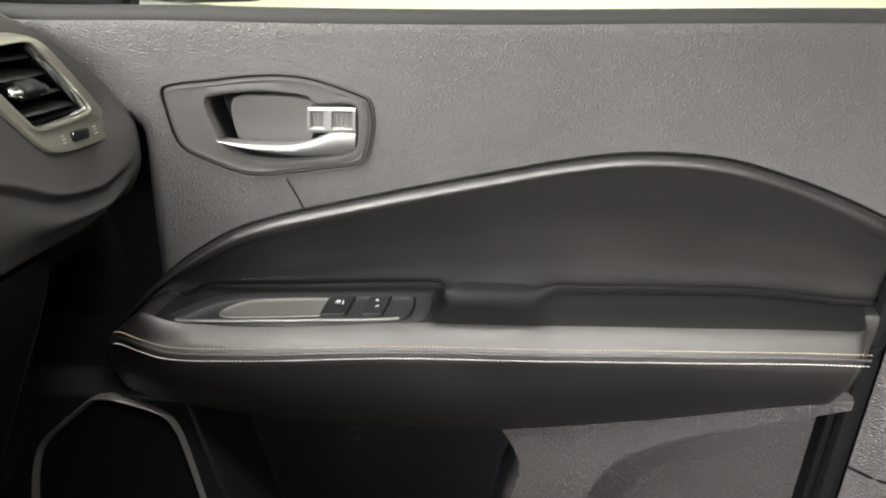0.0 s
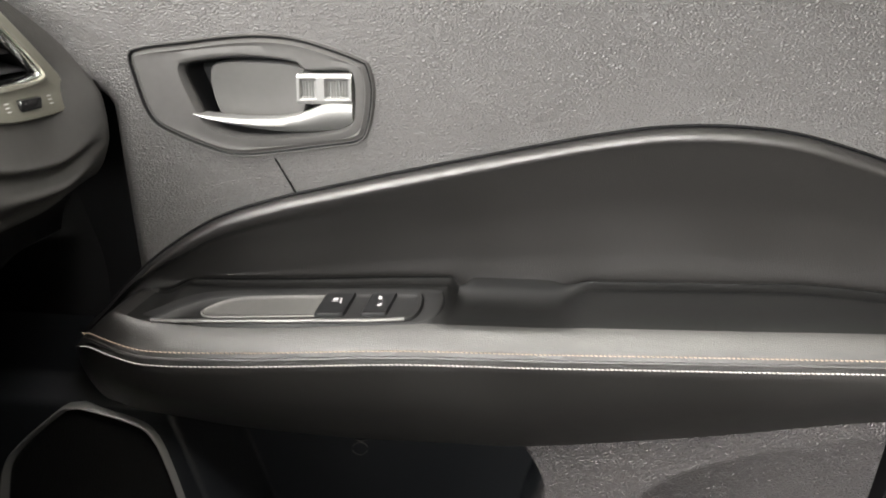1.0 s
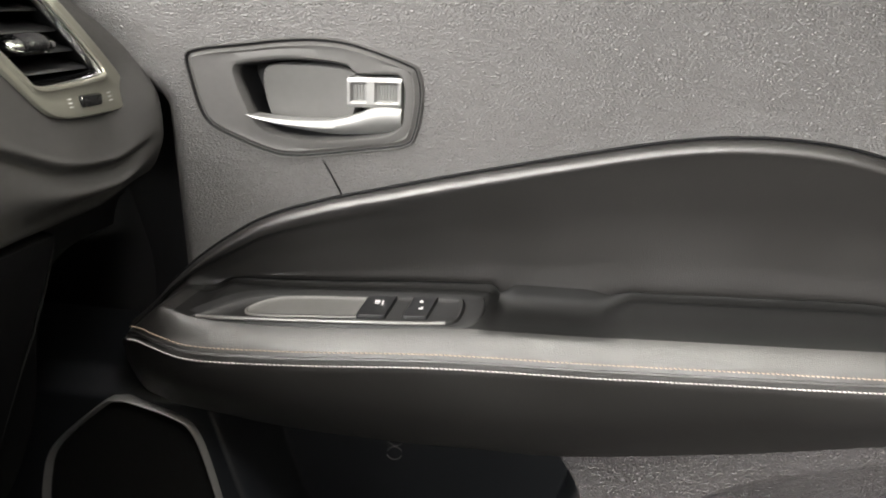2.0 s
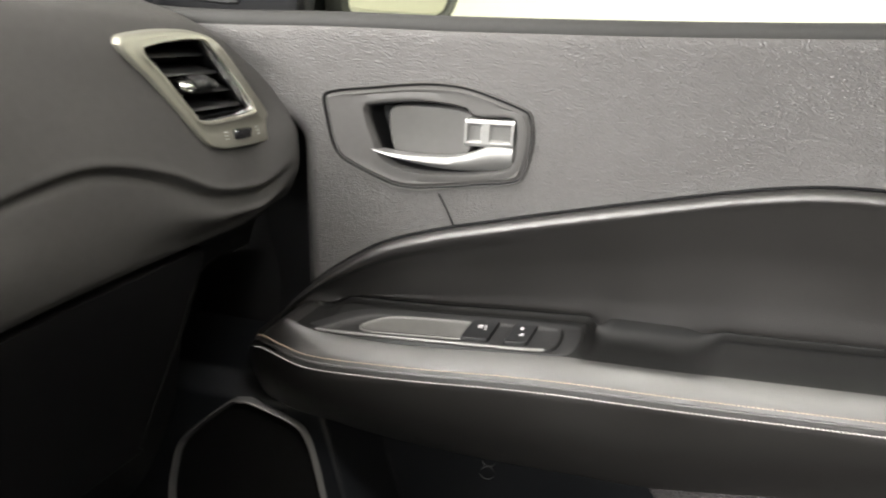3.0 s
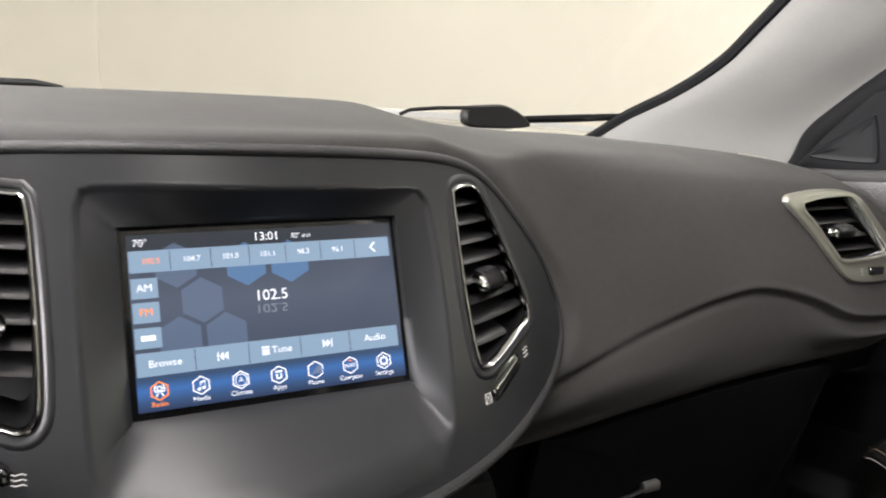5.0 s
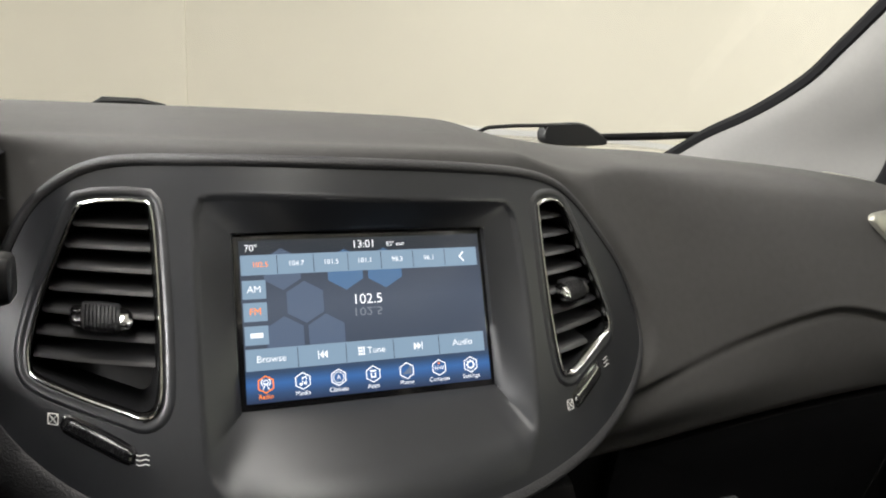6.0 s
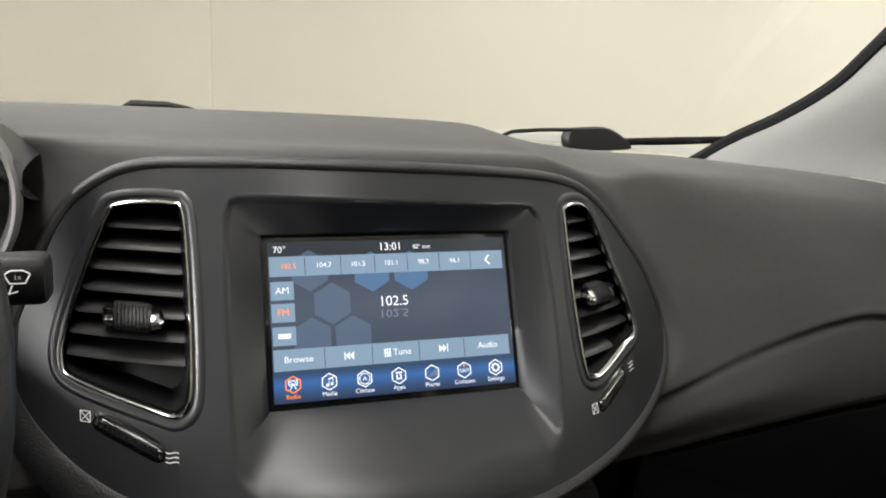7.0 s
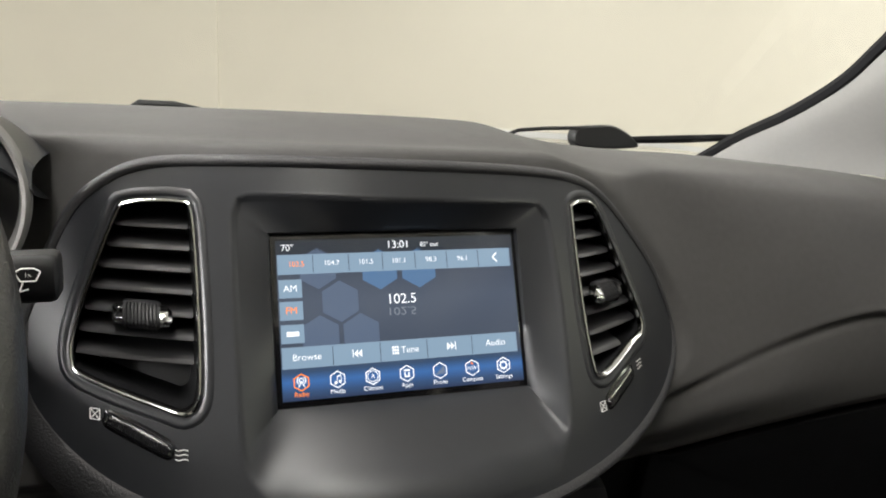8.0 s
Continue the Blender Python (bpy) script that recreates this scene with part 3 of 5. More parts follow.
tube(bm, [on_pod(y, strip_o(y), 0.0020) for y in np.linspace(0.102, 0.299, 40)], 0.0016, 8)
part("rim_strip", bm, M_STRIP, pod, "thin pale strip along the pod")
for nm, y0, y1 in (("window_switch", 0.147, 0.171), ("lock_switch", 0.114, 0.134)):
    sw = pod_rect(y0, y1, 0.012, 0.041, 0.003, 0.12, 40)
    key = part(nm, ring(on_pod, [(sw, -0.002), (sw, 0.003), (inset(sw, 0.0008), 0.0040), (inset(sw, 0.002), 0.0037)], cap_end=True), M_BLACK, pod)
    bm = bmesh.new()
    marks = ((0.36, 0.62, 0.52, 0.56), (0.40, 0.62, 0.60, 0.74), (0.72, 0.78, 0.42, 0.74)) if nm == "window_switch" else ((0.42, 0.62, 0.24, 0.32), (0.55, 0.66, 0.32, 0.40), (0.42, 0.62, 0.66, 0.76), (0.47, 0.57, 0.76, 0.82))
    for mark in marks:
        a0, a1, b0, b1 = (0.5 + 0.74 * (q - 0.5) for q in mark)
        f = lambda a, b: on_pod(y1 - (y1 - y0) * a + 0.12 * 0.029 * b, 0.041 - 0.029 * b, 0.0046)
        bm.faces.new([bm.verts.new(f(a, b)) for a, b in ((a0, b0), (a1, b0), (a1, b1), (a0, b1))])
    part("symbol", bm, M_SIGN, key, smooth=False)

# ---- door speaker ----
SPK = spline([(0.452, 0.60), (0.449, 0.648), (0.437, 0.684), (0.394, 0.730), (0.381, 0.7365), (0.366, 0.736), (0.327, 0.7235), (0.313, 0.710), (0.302, 0.680), (0.284, 0.610), (0.275, 0.575), (0.29, 0.555), (0.36, 0.548), (0.44, 0.556)], 110)
speaker = thing("door_speaker", "black door speaker grille with a thin silver surround", "speaker")
part("surround", ring(on_door, [(inset(SPK, -0.0012), 0.012), (inset(SPK, -0.0006), 0.0270), (inset(SPK, 0.0004), 0.0290), (inset(SPK, 0.0012), 0.0290), (inset(SPK, 0.0034), 0.0255), (inset(SPK, 0.0042), 0.020)]), M_SATIN, speaker, "thin satin silver surround")
part("grille", ring(on_door, [(inset(SPK, 0.0038), 0.0215), (inset(SPK, 0.008), 0.0235), (inset(SPK, 0.014), 0.0240)], cap_end=True), M_MESH, speaker, "fine black mesh")

# ---- pillar behind the door ----
pil = thing("b_pillar_trim", "grey plastic centre pillar trim with a seam", "pillar trim", "", "structure")
b_face = lambda y, z: (0.762 + 0.05 * (y + 0.36) - 0.1 * (max(z, 0.9) - 0.9) + 0.012 * step(-0.385, -0.362, y), y, z)
part("panel", sheet(list(np.linspace(-0.80, -0.362, 40)), list(np.linspace(0.42, 1.45, 60)), b_face), M_LOWER, pil)
bm = bmesh.new()
tube(bm, [b_face(y, 0.712 + (y + 0.36) * 0.10) for y in np.linspace(-0.80, -0.362, 30)], 0.0016, 6)
part("seam", bm, M_RUBBER, pil)
part("backing", box(bmesh.new(), (0.79, -0.42, 0.42), (0.84, -0.335, 1.17)), M_RUBBER, pil, smooth=False)

# ---- dashboard ----
crest_z = curve_fn((-0.70, 1.13), (-0.55, 1.15), (-0.3, 1.160), (-0.1, 1.160), (0.05, 1.1578), (0.10, 1.1562), (0.122, 1.1545), (0.134, 1.1515), (0.150, 1.1475), (0.175, 1.1420), (0.2, 1.138), (0.245, 1.133), (0.30, 1.129), (0.375, 1.126), (0.45, 1.120), (0.57, 1.108), (0.65, 1.090), (0.72, 1.075))
crease_z = curve_fn((-0.7, 0.95), (0.10, 0.937), (0.16, 0.942), (0.193, 0.944), (0.226, 0.953), (0.276, 0.966), (0.332, 0.980), (0.396, 0.9945), (0.437, 0.999), (0.493, 0.987), (0.538, 0.969), (0.61, 0.963), (0.7, 0.963))
shelf_z = curve_fn((-0.7, 0.905), (0.114, 0.9), (0.151, 0.900), (0.193, 0.905), (0.238, 0.909), (0.288, 0.915), (0.341, 0.920), (0.41, 0.926), (0.508, 0.931), (0.655, 0.935), (0.7, 0.936))

FRAME = spline([(-0.150, 1.1225), (-0.10, 1.1262), (-0.04, 1.1262), (0.03, 1.1245), (0.095, 1.1205), (0.134, 1.1140), (0.161, 1.101), (0.188, 1.076), (0.216, 1.045), (0.2315, 1.010), (0.229, 0.988), (0.199, 0.970), (0.147, 0.9565), (0.10, 0.949), (0.05, 0.9445), (-0.02, 0.944), (-0.09, 0.9455), (-0.14, 0.950), (-0.172, 0.959), (-0.20, 0.976), (-0.218, 0.997), (-0.2215, 1.02), (-0.211, 1.05), (-0.197, 1.085), (-0.180, 1.107)], 180)
SIDE_VENT = spline([(0.472, 1.076), (0.477, 1.0815), (0.497, 1.0842), (0.525, 1.0855), (0.555, 1.084), (0.575, 1.077), (0.590, 1.060), (0.609, 1.034), (0.6215, 1.013), (0.6215, 1.005), (0.610, 1.0005), (0.57, 0.9995), (0.545, 1.0015), (0.531, 1.008), (0.514, 1.028), (0.494, 1.052), (0.477, 1.069)], 90) + np.array((0.003, 0.0))
SIDE_HOLE = spline([(0.492, 1.0715), (0.498, 1.0745), (0.522, 1.0775), (0.552, 1.0782), (0.561, 1.074), (0.580, 1.051), (0.595, 1.030), (0.592, 1.0255), (0.560, 1.0235), (0.533, 1.024), (0.524, 1.032), (0.505, 1.057)], 90) + np.array((0.003, 0.0))

dash = thing("dashboard", "black soft-touch dashboard with a sculpted passenger side", "dashboard")


DASH_END = bands([(1.02, 1.02), (0.90, 1.046), (0.75, 1.066), (0.62, 1.080), (0.53, 1.087), (0.458, 1.088), (0.41, 1.076), (0.385, 1.064), (0.362, 1.045), (0.350, 1.03), (0.336, 1.010), (0.332, 0.994), (0.331, 0.984), (0.331, 0.977), (0.332, 0.971), (0.335, 0.962), (0.338, 0.955), (0.343, 0.948), (0.350, 0.944), (0.366, 0.941)], 6)


def dash_row(x):
    c, cr, sh = crest_z(x), crease_z(x), shelf_z(x)
    b = step(0.26, 0.13, abs(x))
    g = step(0.47, 0.40, x) * (1 - b)
    round_ = 1.7 * step(0.50, 0.38, x)
    f = lambda z: 0.355 + 0.35 * (z - 1.03) + round_ * (z - 1.03) ** 2
    m = (1.035 + cr) / 2
    fy = 0.279 + 2 * x * x + 0.5 * (c - 0.032 - 1.03)
    pts = [(1.02, c - 0.06), (0.90, c - 0.034), (0.75, c - 0.012 - 0.004 * b), (0.62, c - 0.001 - 0.002 * b), (0.54 - 0.01 * b, c - 0.0004 * b), ((0.445 + 0.02 * g) * (1 - b) + (fy + 0.105) * b, c - 0.0055 - 0.0015 * b), ((0.393 + 0.014 * g) * (1 - b) + (fy + 0.040) * b, c - 0.018 - 0.001 * b), ((0.3745 + 0.006 * g) * (1 - b) + fy * b, c - 0.034 + 0.002 * b), (f(1.05) - 0.01 * b, 1.05), (f(1.03), 1.03),
           (f(m), m), (f(cr + 0.012), cr + 0.012), (f(cr) + 0.0015, cr + 0.005), (f(cr) + 0.0075, cr - 0.001), (f(cr) + 0.0035, cr - 0.009), (f(cr) + 0.001, 0.45 * (cr - 0.007) + 0.55 * (sh + 0.010)), (0.3475, sh + 0.007), (0.3505, sh - 0.001), (0.355, sh - 0.005), (0.369, sh - 0.007)]
    row = bands(pts, 6)
    e = step(0.585, 0.645, x)
    row = row * (1 - e) + DASH_END * e
    k = max(0.0, (x - 0.640) / 0.02)
    out = []
    for y, z in row:
        ax = abs(x) if abs(x) < 0.2 else 0.2 + 0.032 * (1 - math.exp(-(abs(x) - 0.2) / 0.032))
        d = 0.277 + 2 * ax * ax + 0.5 * (z - 1.03) - y
        w = step(0.52, 0.22, abs(x)) * step(1.155, 1.118, z) * step(0.92, 0.955, z)
        near = float(np.min(np.hypot(FRAME[:, 0] - x, FRAME[:, 1] - z))) if abs(x) < 0.26 and y < 0.45 else 1.0
        out.append((x, y + w * 0.5 * (d + math.sqrt(d * d + 0.00006)) + 0.035 * k * k + 0.007 * step(0.016, 0.003, near) * step(0.09, 0.15, x), z))
    return out


bm = loft([dash_row(x) for x in np.concatenate((np.linspace(-0.72, -0.2, 40), np.linspace(-0.19, 0.66, 220)))], False)
cut_frame, cut_vent = inset(FRAME, 0.004), inset(SIDE_HOLE, -0.004)
kill = []
for f in bm.faces:
    mid_ = f.calc_center_median()
    if mid_.y < 0.43 and (inside(cut_frame, mid_.x, mid_.z) or inside(cut_vent, mid_.x, mid_.z)):
        kill.append(f)
bmesh.ops.delete(bm, geom=kill, context="FACES")
part("top_pad", bm, M_DASH, dash, "soft grained vinyl dash pad")

# pale strip beside the side vent's top corner
bm = bmesh.new()
tube(bm, [(x, y, crest_z(x) + dz) for x, y, dz in spline([(0.565, 0.51, 0.0), (0.59, 0.475, -0.003), (0.605, 0.445, -0.007), (0.615, 0.42, -0.013)], 12, False)], [0.001] + [0.0035] * 10 + [0.001], 6, 0.5)
part("end_strip", bm, M_PEWTER, dash, "thin pale strip at the dash end")


def knee_row(x):
    sh = shelf_z(x)
    back = 0.30 * step(0.555, 0.625, x)
    return [(x, y + back * step(0.90, 0.80, z), z) for y, z in spline([(0.364, sh - 0.0062), (0.371, sh - 0.012), (0.377, sh - 0.03), (0.386, 0.83), (0.402, 0.74), (0.46, 0.64), (0.6, 0.58)], 40, False)]


part("knee_panel", loft([knee_row(x) for x in np.concatenate((np.linspace(-0.72, 0.53, 50), np.linspace(0.54, 0.64, 20)))], False), M_KNEE, dash, "black lower dash panel")

glove = thing("glove_box", "black glove box lid with a small latch, closed", "glove box")
lid = spline([(0.215, 0.892), (0.24, 0.897), (0.38, 0.912), (0.53, 0.921), (0.548, 0.918), (0.547, 0.90), (0.525, 0.82), (0.505, 0.755), (0.49, 0.745), (0.25, 0.735), (0.215, 0.745)], 80)
on_knee = lambda x, z, o=0.0: (x, 0.364 + (0.92 - z) * 0.17 - o, z)
part("lid", ring(on_knee, [(lid, -0.003), (lid, 0.005), (inset(lid, 0.002), 0.008), (inset(lid, 0.004), 0.0085)], cap_end=True), M_KNEE, glove)
bm = bmesh.new()
tube(bm, [on_knee(x, z, 0.012) for x, z in spline([(0.215, 0.802), (0.25, 0.812), (0.285, 0.819), (0.315, 0.8235), (0.336, 0.8275)], 16, False)], 0.0026, 8, 0.6)
part("latch_groove", bm, M_FRAME, glove)
bm = bmesh.new()
tube(bm, [on_knee(x, z, 0.0078) for x, z in spline([(0.5465, 0.916), (0.546, 0.90), (0.536, 0.855), (0.5225, 0.815), (0.505, 0.76)], 20, False)], 0.0010, 6)
part("lid_edge", bm, M_BLACK, glove)
part("latch", box(bmesh.new(), (0.332, 0.365, 0.8235), (0.352, 0.377, 0.8335), 0.003), M_SATIN, glove, "small bright latch")

foot = thing("footwell", "black carpeted passenger footwell", "footwell", "", "structure")
part("carpet", box(bmesh.new(), (-0.75, -0.8, 0.36), (0.80, 1.0, 0.42)), M_CARPET, foot, smooth=False)
# unseen baffle added behind the dash end to stop windscreen light leaking in
part("dash_end_baffle", box(bmesh.new(), (0.42, 0.60, 0.42), (0.82, 0.64, 1.05)), M_CARPET, foot, smooth=False)
part("bulkhead", box(bmesh.new(), (-0.75, 0.96, 0.42), (0.85, 1.0, 1.05)), M_CARPET, foot, smooth=False)
kick = sheet(list(np.linspace(0.30, 0.96, 30)), list(np.linspace(0.42, 1.06, 12)), lambda y, z: (0.672 - 0.06 * (y - 0.4) + 0.055 * step(0.40, 0.33, y), y, z))
part("kick_panel", kick, M_BLACK, foot)

console = thing("centre_console", "black centre console below the screen", "console")
part("body", box(bmesh.new(), (-0.13, 0.27, 0.42), (0.13, 0.75, 0.93), 0.015), M_BLACK, console)

# ---- centre bezel ----
RECESS = spline([(-0.1015, 1.094), (-0.098, 1.103), (-0.088, 1.1075), (0.0, 1.106), (0.084, 1.1025), (0.094, 1.099), (0.0975, 1.09), (0.097, 1.04), (0.090, 0.984), (0.086, 0.974), (0.078, 0.970), (0.0, 0.9665), (-0.088, 0.9685), (-0.098, 0.972), (-0.1015, 0.982), (-0.1025, 1.04)], 140)
RIGHT_VENT = spline([(0.121, 1.094), (0.1235, 1.100), (0.132, 1.102), (0.144, 1.1005), (0.152, 1.092), (0.166, 1.058), (0.1795, 1.023), (0.1775, 1.010), (0.160, 1.005), (0.133, 0.9965), (0.1225, 0.9955), (0.1165, 1.002), (0.116, 1.04)], 110)
LEFT_VENT = spline([(-0.166, 1.097), (-0.159, 1.1025), (-0.145, 1.1045), (-0.131, 1.1045), (-0.1245, 1.100), (-0.1225, 1.06), (-0.1225, 1.02), (-0.1245, 1.001), (-0.132, 0.9945), (-0.142, 0.9965), (-0.184, 1.007), (-0.1915, 1.015), (-0.1905, 1.03), (-0.181, 1.06)], 110)
foot_w = np.array([step(0.984, 0.9705, z) * step(0.094, 0.080, abs(x + 0.008)) for x, z in RECESS])[:, None]
spread = lambda d, far: inset(RECESS, -d) * (1 - foot_w) + inset(RECESS, -far) * foot_w
holes = [inset(RIGHT_VENT, 0.0002), inset(LEFT_VENT, 0.0002), spread(0.0014, 0.0125)]


def off_frame(x, z):
    return not inside(FRAME, x, z) or any(inside(h, x, z) for h in holes)


bez = part("centre_bezel", sheet(list(np.linspace(-0.226, 0.237, 309)), list(np.linspace(0.942, 1.13, 126)), lambda x, z: on_frame(x, z), off_frame), M_FRAME, dash, "satin black bezel round screen and vents")
fat = np.array([step(1.03, 0.97, z) * step(0.02, -0.14, x) for x, z in FRAME])[:, None]
grow = lambda d, far: inset(FRAME, -d) * (1 - fat) + inset(FRAME, -far) * fat
lip = [(inset(FRAME, 0.0020), -0.0012), (inset(FRAME, 0.0010), 0.0008), (grow(0.0008, 0.003), 0.0022), (grow(0.0022, 0.008), 0.0027), (grow(0.0038, 0.014), 0.0018), (grow(0.0050, 0.021), -0.0012), (grow(0.0054, 0.024), -0.02), (grow(0.003, 0.02), -0.07)]
part("lip", ring(on_frame, lip), M_LIP, bez, "grained soft lip round the bezel")
SCREEN_LOW, SCREEN_HIGH = (0.296, 0.9945), (0.326, 1.0825)
slope = (SCREEN_HIGH[0] - SCREEN_LOW[0]) / (SCREEN_HIGH[1] - SCREEN_LOW[1])
on_screen = lambda x, z, o=0.0: (x, SCREEN_LOW[0] + (z - SCREEN_LOW[1]) * slope - o, z)
SRIM = spline([(-0.0825, 1.082), (-0.082, 1.0865), (-0.078, 1.0875), (0.0, 1.0875), (0.070, 1.0873), (0.0745, 1.0862), (0.0752, 1.082), (0.0752, 1.04), (0.0747, 0.994), (0.0742, 0.991), (0.070, 0.990), (0.0, 0.990), (-0.077, 0.990), (-0.0815, 0.991), (-0.0825, 0.995), (-0.0825, 1.04)], 140)
def roll(d, o, far, deep):
    return [on_frame(a, b, o * (1 - w) + deep * w) for (a, b), (w,) in zip(spread(d, far), foot_w)]


A = roll(0.0040, 0.0002, 0.0165, 0.0003)
A2 = roll(0.0024, 0.0004, 0.0125, 0.0001)
B = roll(0.0006, -0.0002, 0.0070, -0.0016)
C = roll(-0.0014, -0.0022, 0.0015, -0.0050)
D = [on_screen(a, b, 0.003) for a, b in SRIM]
mixrow = lambda f: [tuple(p * (1 - f) + q * f for p, q in zip(c, d)) for c, d in zip(C, D)]
part("recess", loft([A, A2, B, C, mixrow(0.08), mixrow(0.2), mixrow(0.35), mixrow(0.5), mixrow(0.8), D, [on_screen(a, b, -0.002) for a, b in inset(SRIM, 0.0015)]], True), M_FRAME, bez)


# ---- air vents ----
def span(loop, z):
    xs = []
    for (x0, z0), (x1, z1) in zip(loop, np.roll(loop, -1, 0)):
        if (z0 > z) != (z1 > z):
            xs.append(x0 + (x1 - x0) * (z - z0) / (z1 - z0))
    return (min(xs), max(xs)) if len(xs) > 1 else None


def blade(surface, x0, x1, z, deep=0.022, rise=0.004, thick=0.0022, front=-0.006):
    n = 7
    rows = []
    for i in range(n):
        x = x0 + (x1 - x0) * i / (n - 1)
        rows.append([surface(x, z, front + 0.0006), surface(x, z + thick * 0.6, front), surface(x, z + thick, front - 0.0012), surface(x, z + rise + thick, front - deep), surface(x, z + rise, front - deep), surface(x, z - thick * 0.2, front - 0.0012)])
    bm = loft(rows, True)
    return bm


def air_vent(label, surface, rim_steps, rim_mat, hole, levels, knob_at, knob_size, group, knob_mat=M_LIP, knob_label="ribbed black thumb knob"):
    v = thing("air_vent", label, "air vent", group)
    part("rim", ring(surface, rim_steps), rim_mat, v)
    part("duct", ring(surface, [(inset(hole, -0.0006), -0.001), (inset(hole, 0.0005), -0.012), (inset(hole, 0.002), -0.035)], cap_end=True), M_BLACK, v)
    for z in levels:
        s = span(inset(hole, 0.0012), z)
        if s and s[1] - s[0] > 0.01:
            part("slat", blade(surface, s[0], s[1], z), M_SLAT, v)
    kx, kz = knob_at
    w, hgt = knob_size
    k = part("thumb_knob", loft([[surface(kx + w * (u - 0.5), kz + hgt * 0.5 * q * math.sin(a), -0.004 + 0.011 * q * max(0, math.cos(a)) - 0.006 * (math.cos(a) < 0)) for a in np.linspace(0, 2 * math.pi, 20, endpoint=False)] for u, q in ((0.0, 0.5), (0.04, 0.85), (0.12, 1.0), (0.5, 1.04), (0.88, 1.0), (0.96, 0.85), (1.0, 0.5))], True, True, True), knob_mat, v, knob_label)
    for s0, s1 in ((-0.74, -0.46), (0.46, 0.74)):
        end = part("knob_end", loft([[surface(kx + w * (s0 + (s1 - s0) * u), kz + hgt * 0.42 * q * math.sin(a), -0.003 + 0.010 * q * math.cos(a)) for a in np.linspace(0, 2 * math.pi, 16, endpoint=False)] for u, q in ((0, 0.55 if s0 < 0 else 1.0), (0.35, 0.9), (0.65, 0.9), (1, 1.0 if s0 < 0 else 0.55))], True, True, True), M_CHROME, k, "chrome knob tip")
    for i in range(9):
        bm = bmesh.new()
        u = -0.36 + 0.09 * i
        tube(bm, [surface(kx + w * u, kz + hgt * 0.53 * math.sin(a), -0.004 + 0.0117 * max(0.0, math.cos(a))) for a in np.linspace(-1.2, 1.2, 7)], 0.0004, 4)
        part("rib", bm, M_BLACK, k)
    return v


def chrome_rim(loop):
    return [(inset(loop, -0.0012), -0.0006), (inset(loop, -0.0005), 0.0016), (inset(loop, 0.0005), 0.0022), (inset(loop, 0.0013), 0.0014), (inset(loop, 0.0019), -0.003)]


air_vent("upright centre air vent with black slats and a chrome rim", on_frame, chrome_rim(RIGHT_VENT), M_CHROME, inset(RIGHT_VENT, 0.0016), [1.0885 - 0.0118 * i for i in range(8)], (0.1445, 1.0415), (0.020, 0.013), "centre air vents")
air_vent("upright centre air vent with black slats and a chrome rim", on_frame, chrome_rim(LEFT_VENT), M_CHROME, inset(LEFT_VENT, 0.0016), [1.0885 - 0.0118 * i for i in range(7)], (-0.1525, 1.0415), (0.022, 0.0135), "centre air vents")
for lp in (RIGHT_VENT, LEFT_VENT):
    part("vent_border", ring(on_frame, [(inset(lp, -0.0075), -0.0003), (inset(lp, -0.006), 0.0009), (inset(lp, -0.0045), 0.0014), (inset(lp, -0.0028), 0.0008), (inset(lp, -0.001), -0.0008)]), M_FRAME, bez)
side = air_vent("slanted side air vent in a pewter surround", on_dash, [(inset(SIDE_HOLE, -0.0004), 0.0040), (SIDE_HOLE, 0.0036), (inset(SIDE_HOLE, 0.0008), 0.002), (inset(SIDE_HOLE, 0.0012), -0.004)], M_CHROME, inset(SIDE_HOLE, 0.0008), [1.0665, 1.0535, 1.0405, 1.0285], (0.545, 1.0475), (0.026, 0.0125), "", M_GLOSS, "glossy black thumb knob with chrome tips")
mid = lambda f: SIDE_VENT * (1 - f) + SIDE_HOLE * f
part("surround", ring(on_dash, [(SIDE_VENT, -0.003), (inset(SIDE_VENT, 0.0004), 0.0018), (inset(SIDE_VENT, 0.0016), 0.0036), (inset(SIDE_VENT, 0.0032), 0.0042), (mid(0.5), 0.0040), (inset(SIDE_HOLE, -0.0045), 0.0046), (inset(SIDE_HOLE, -0.0028), 0.0060), (inset(SIDE_HOLE, -0.0012), 0.0060), (inset(SIDE_HOLE, 0.0004), 0.001)]), M_PEWTER, side, "pewter-painted surround")
wheel = part("thumbwheel", box(bmesh.new(), (0.567, 0.3412, 1.0065), (0.587, 0.3465, 1.0145), 0.0015), M_GLOSS, side)
for x in (0.557, 0.597):
    bm = bmesh.new()
    for i in range(3):
        z = 1.008 + 0.0025 * i
        bm.faces.new([bm.verts.new(on_dash(x + dx, z + dz, 0.0050)) for dx, dz in ((-0.002, 0), (0.002, 0), (0.002, 0.0007), (-0.002, 0.0007))])
    part("symbol", bm, M_PRINT, side, smooth=False)


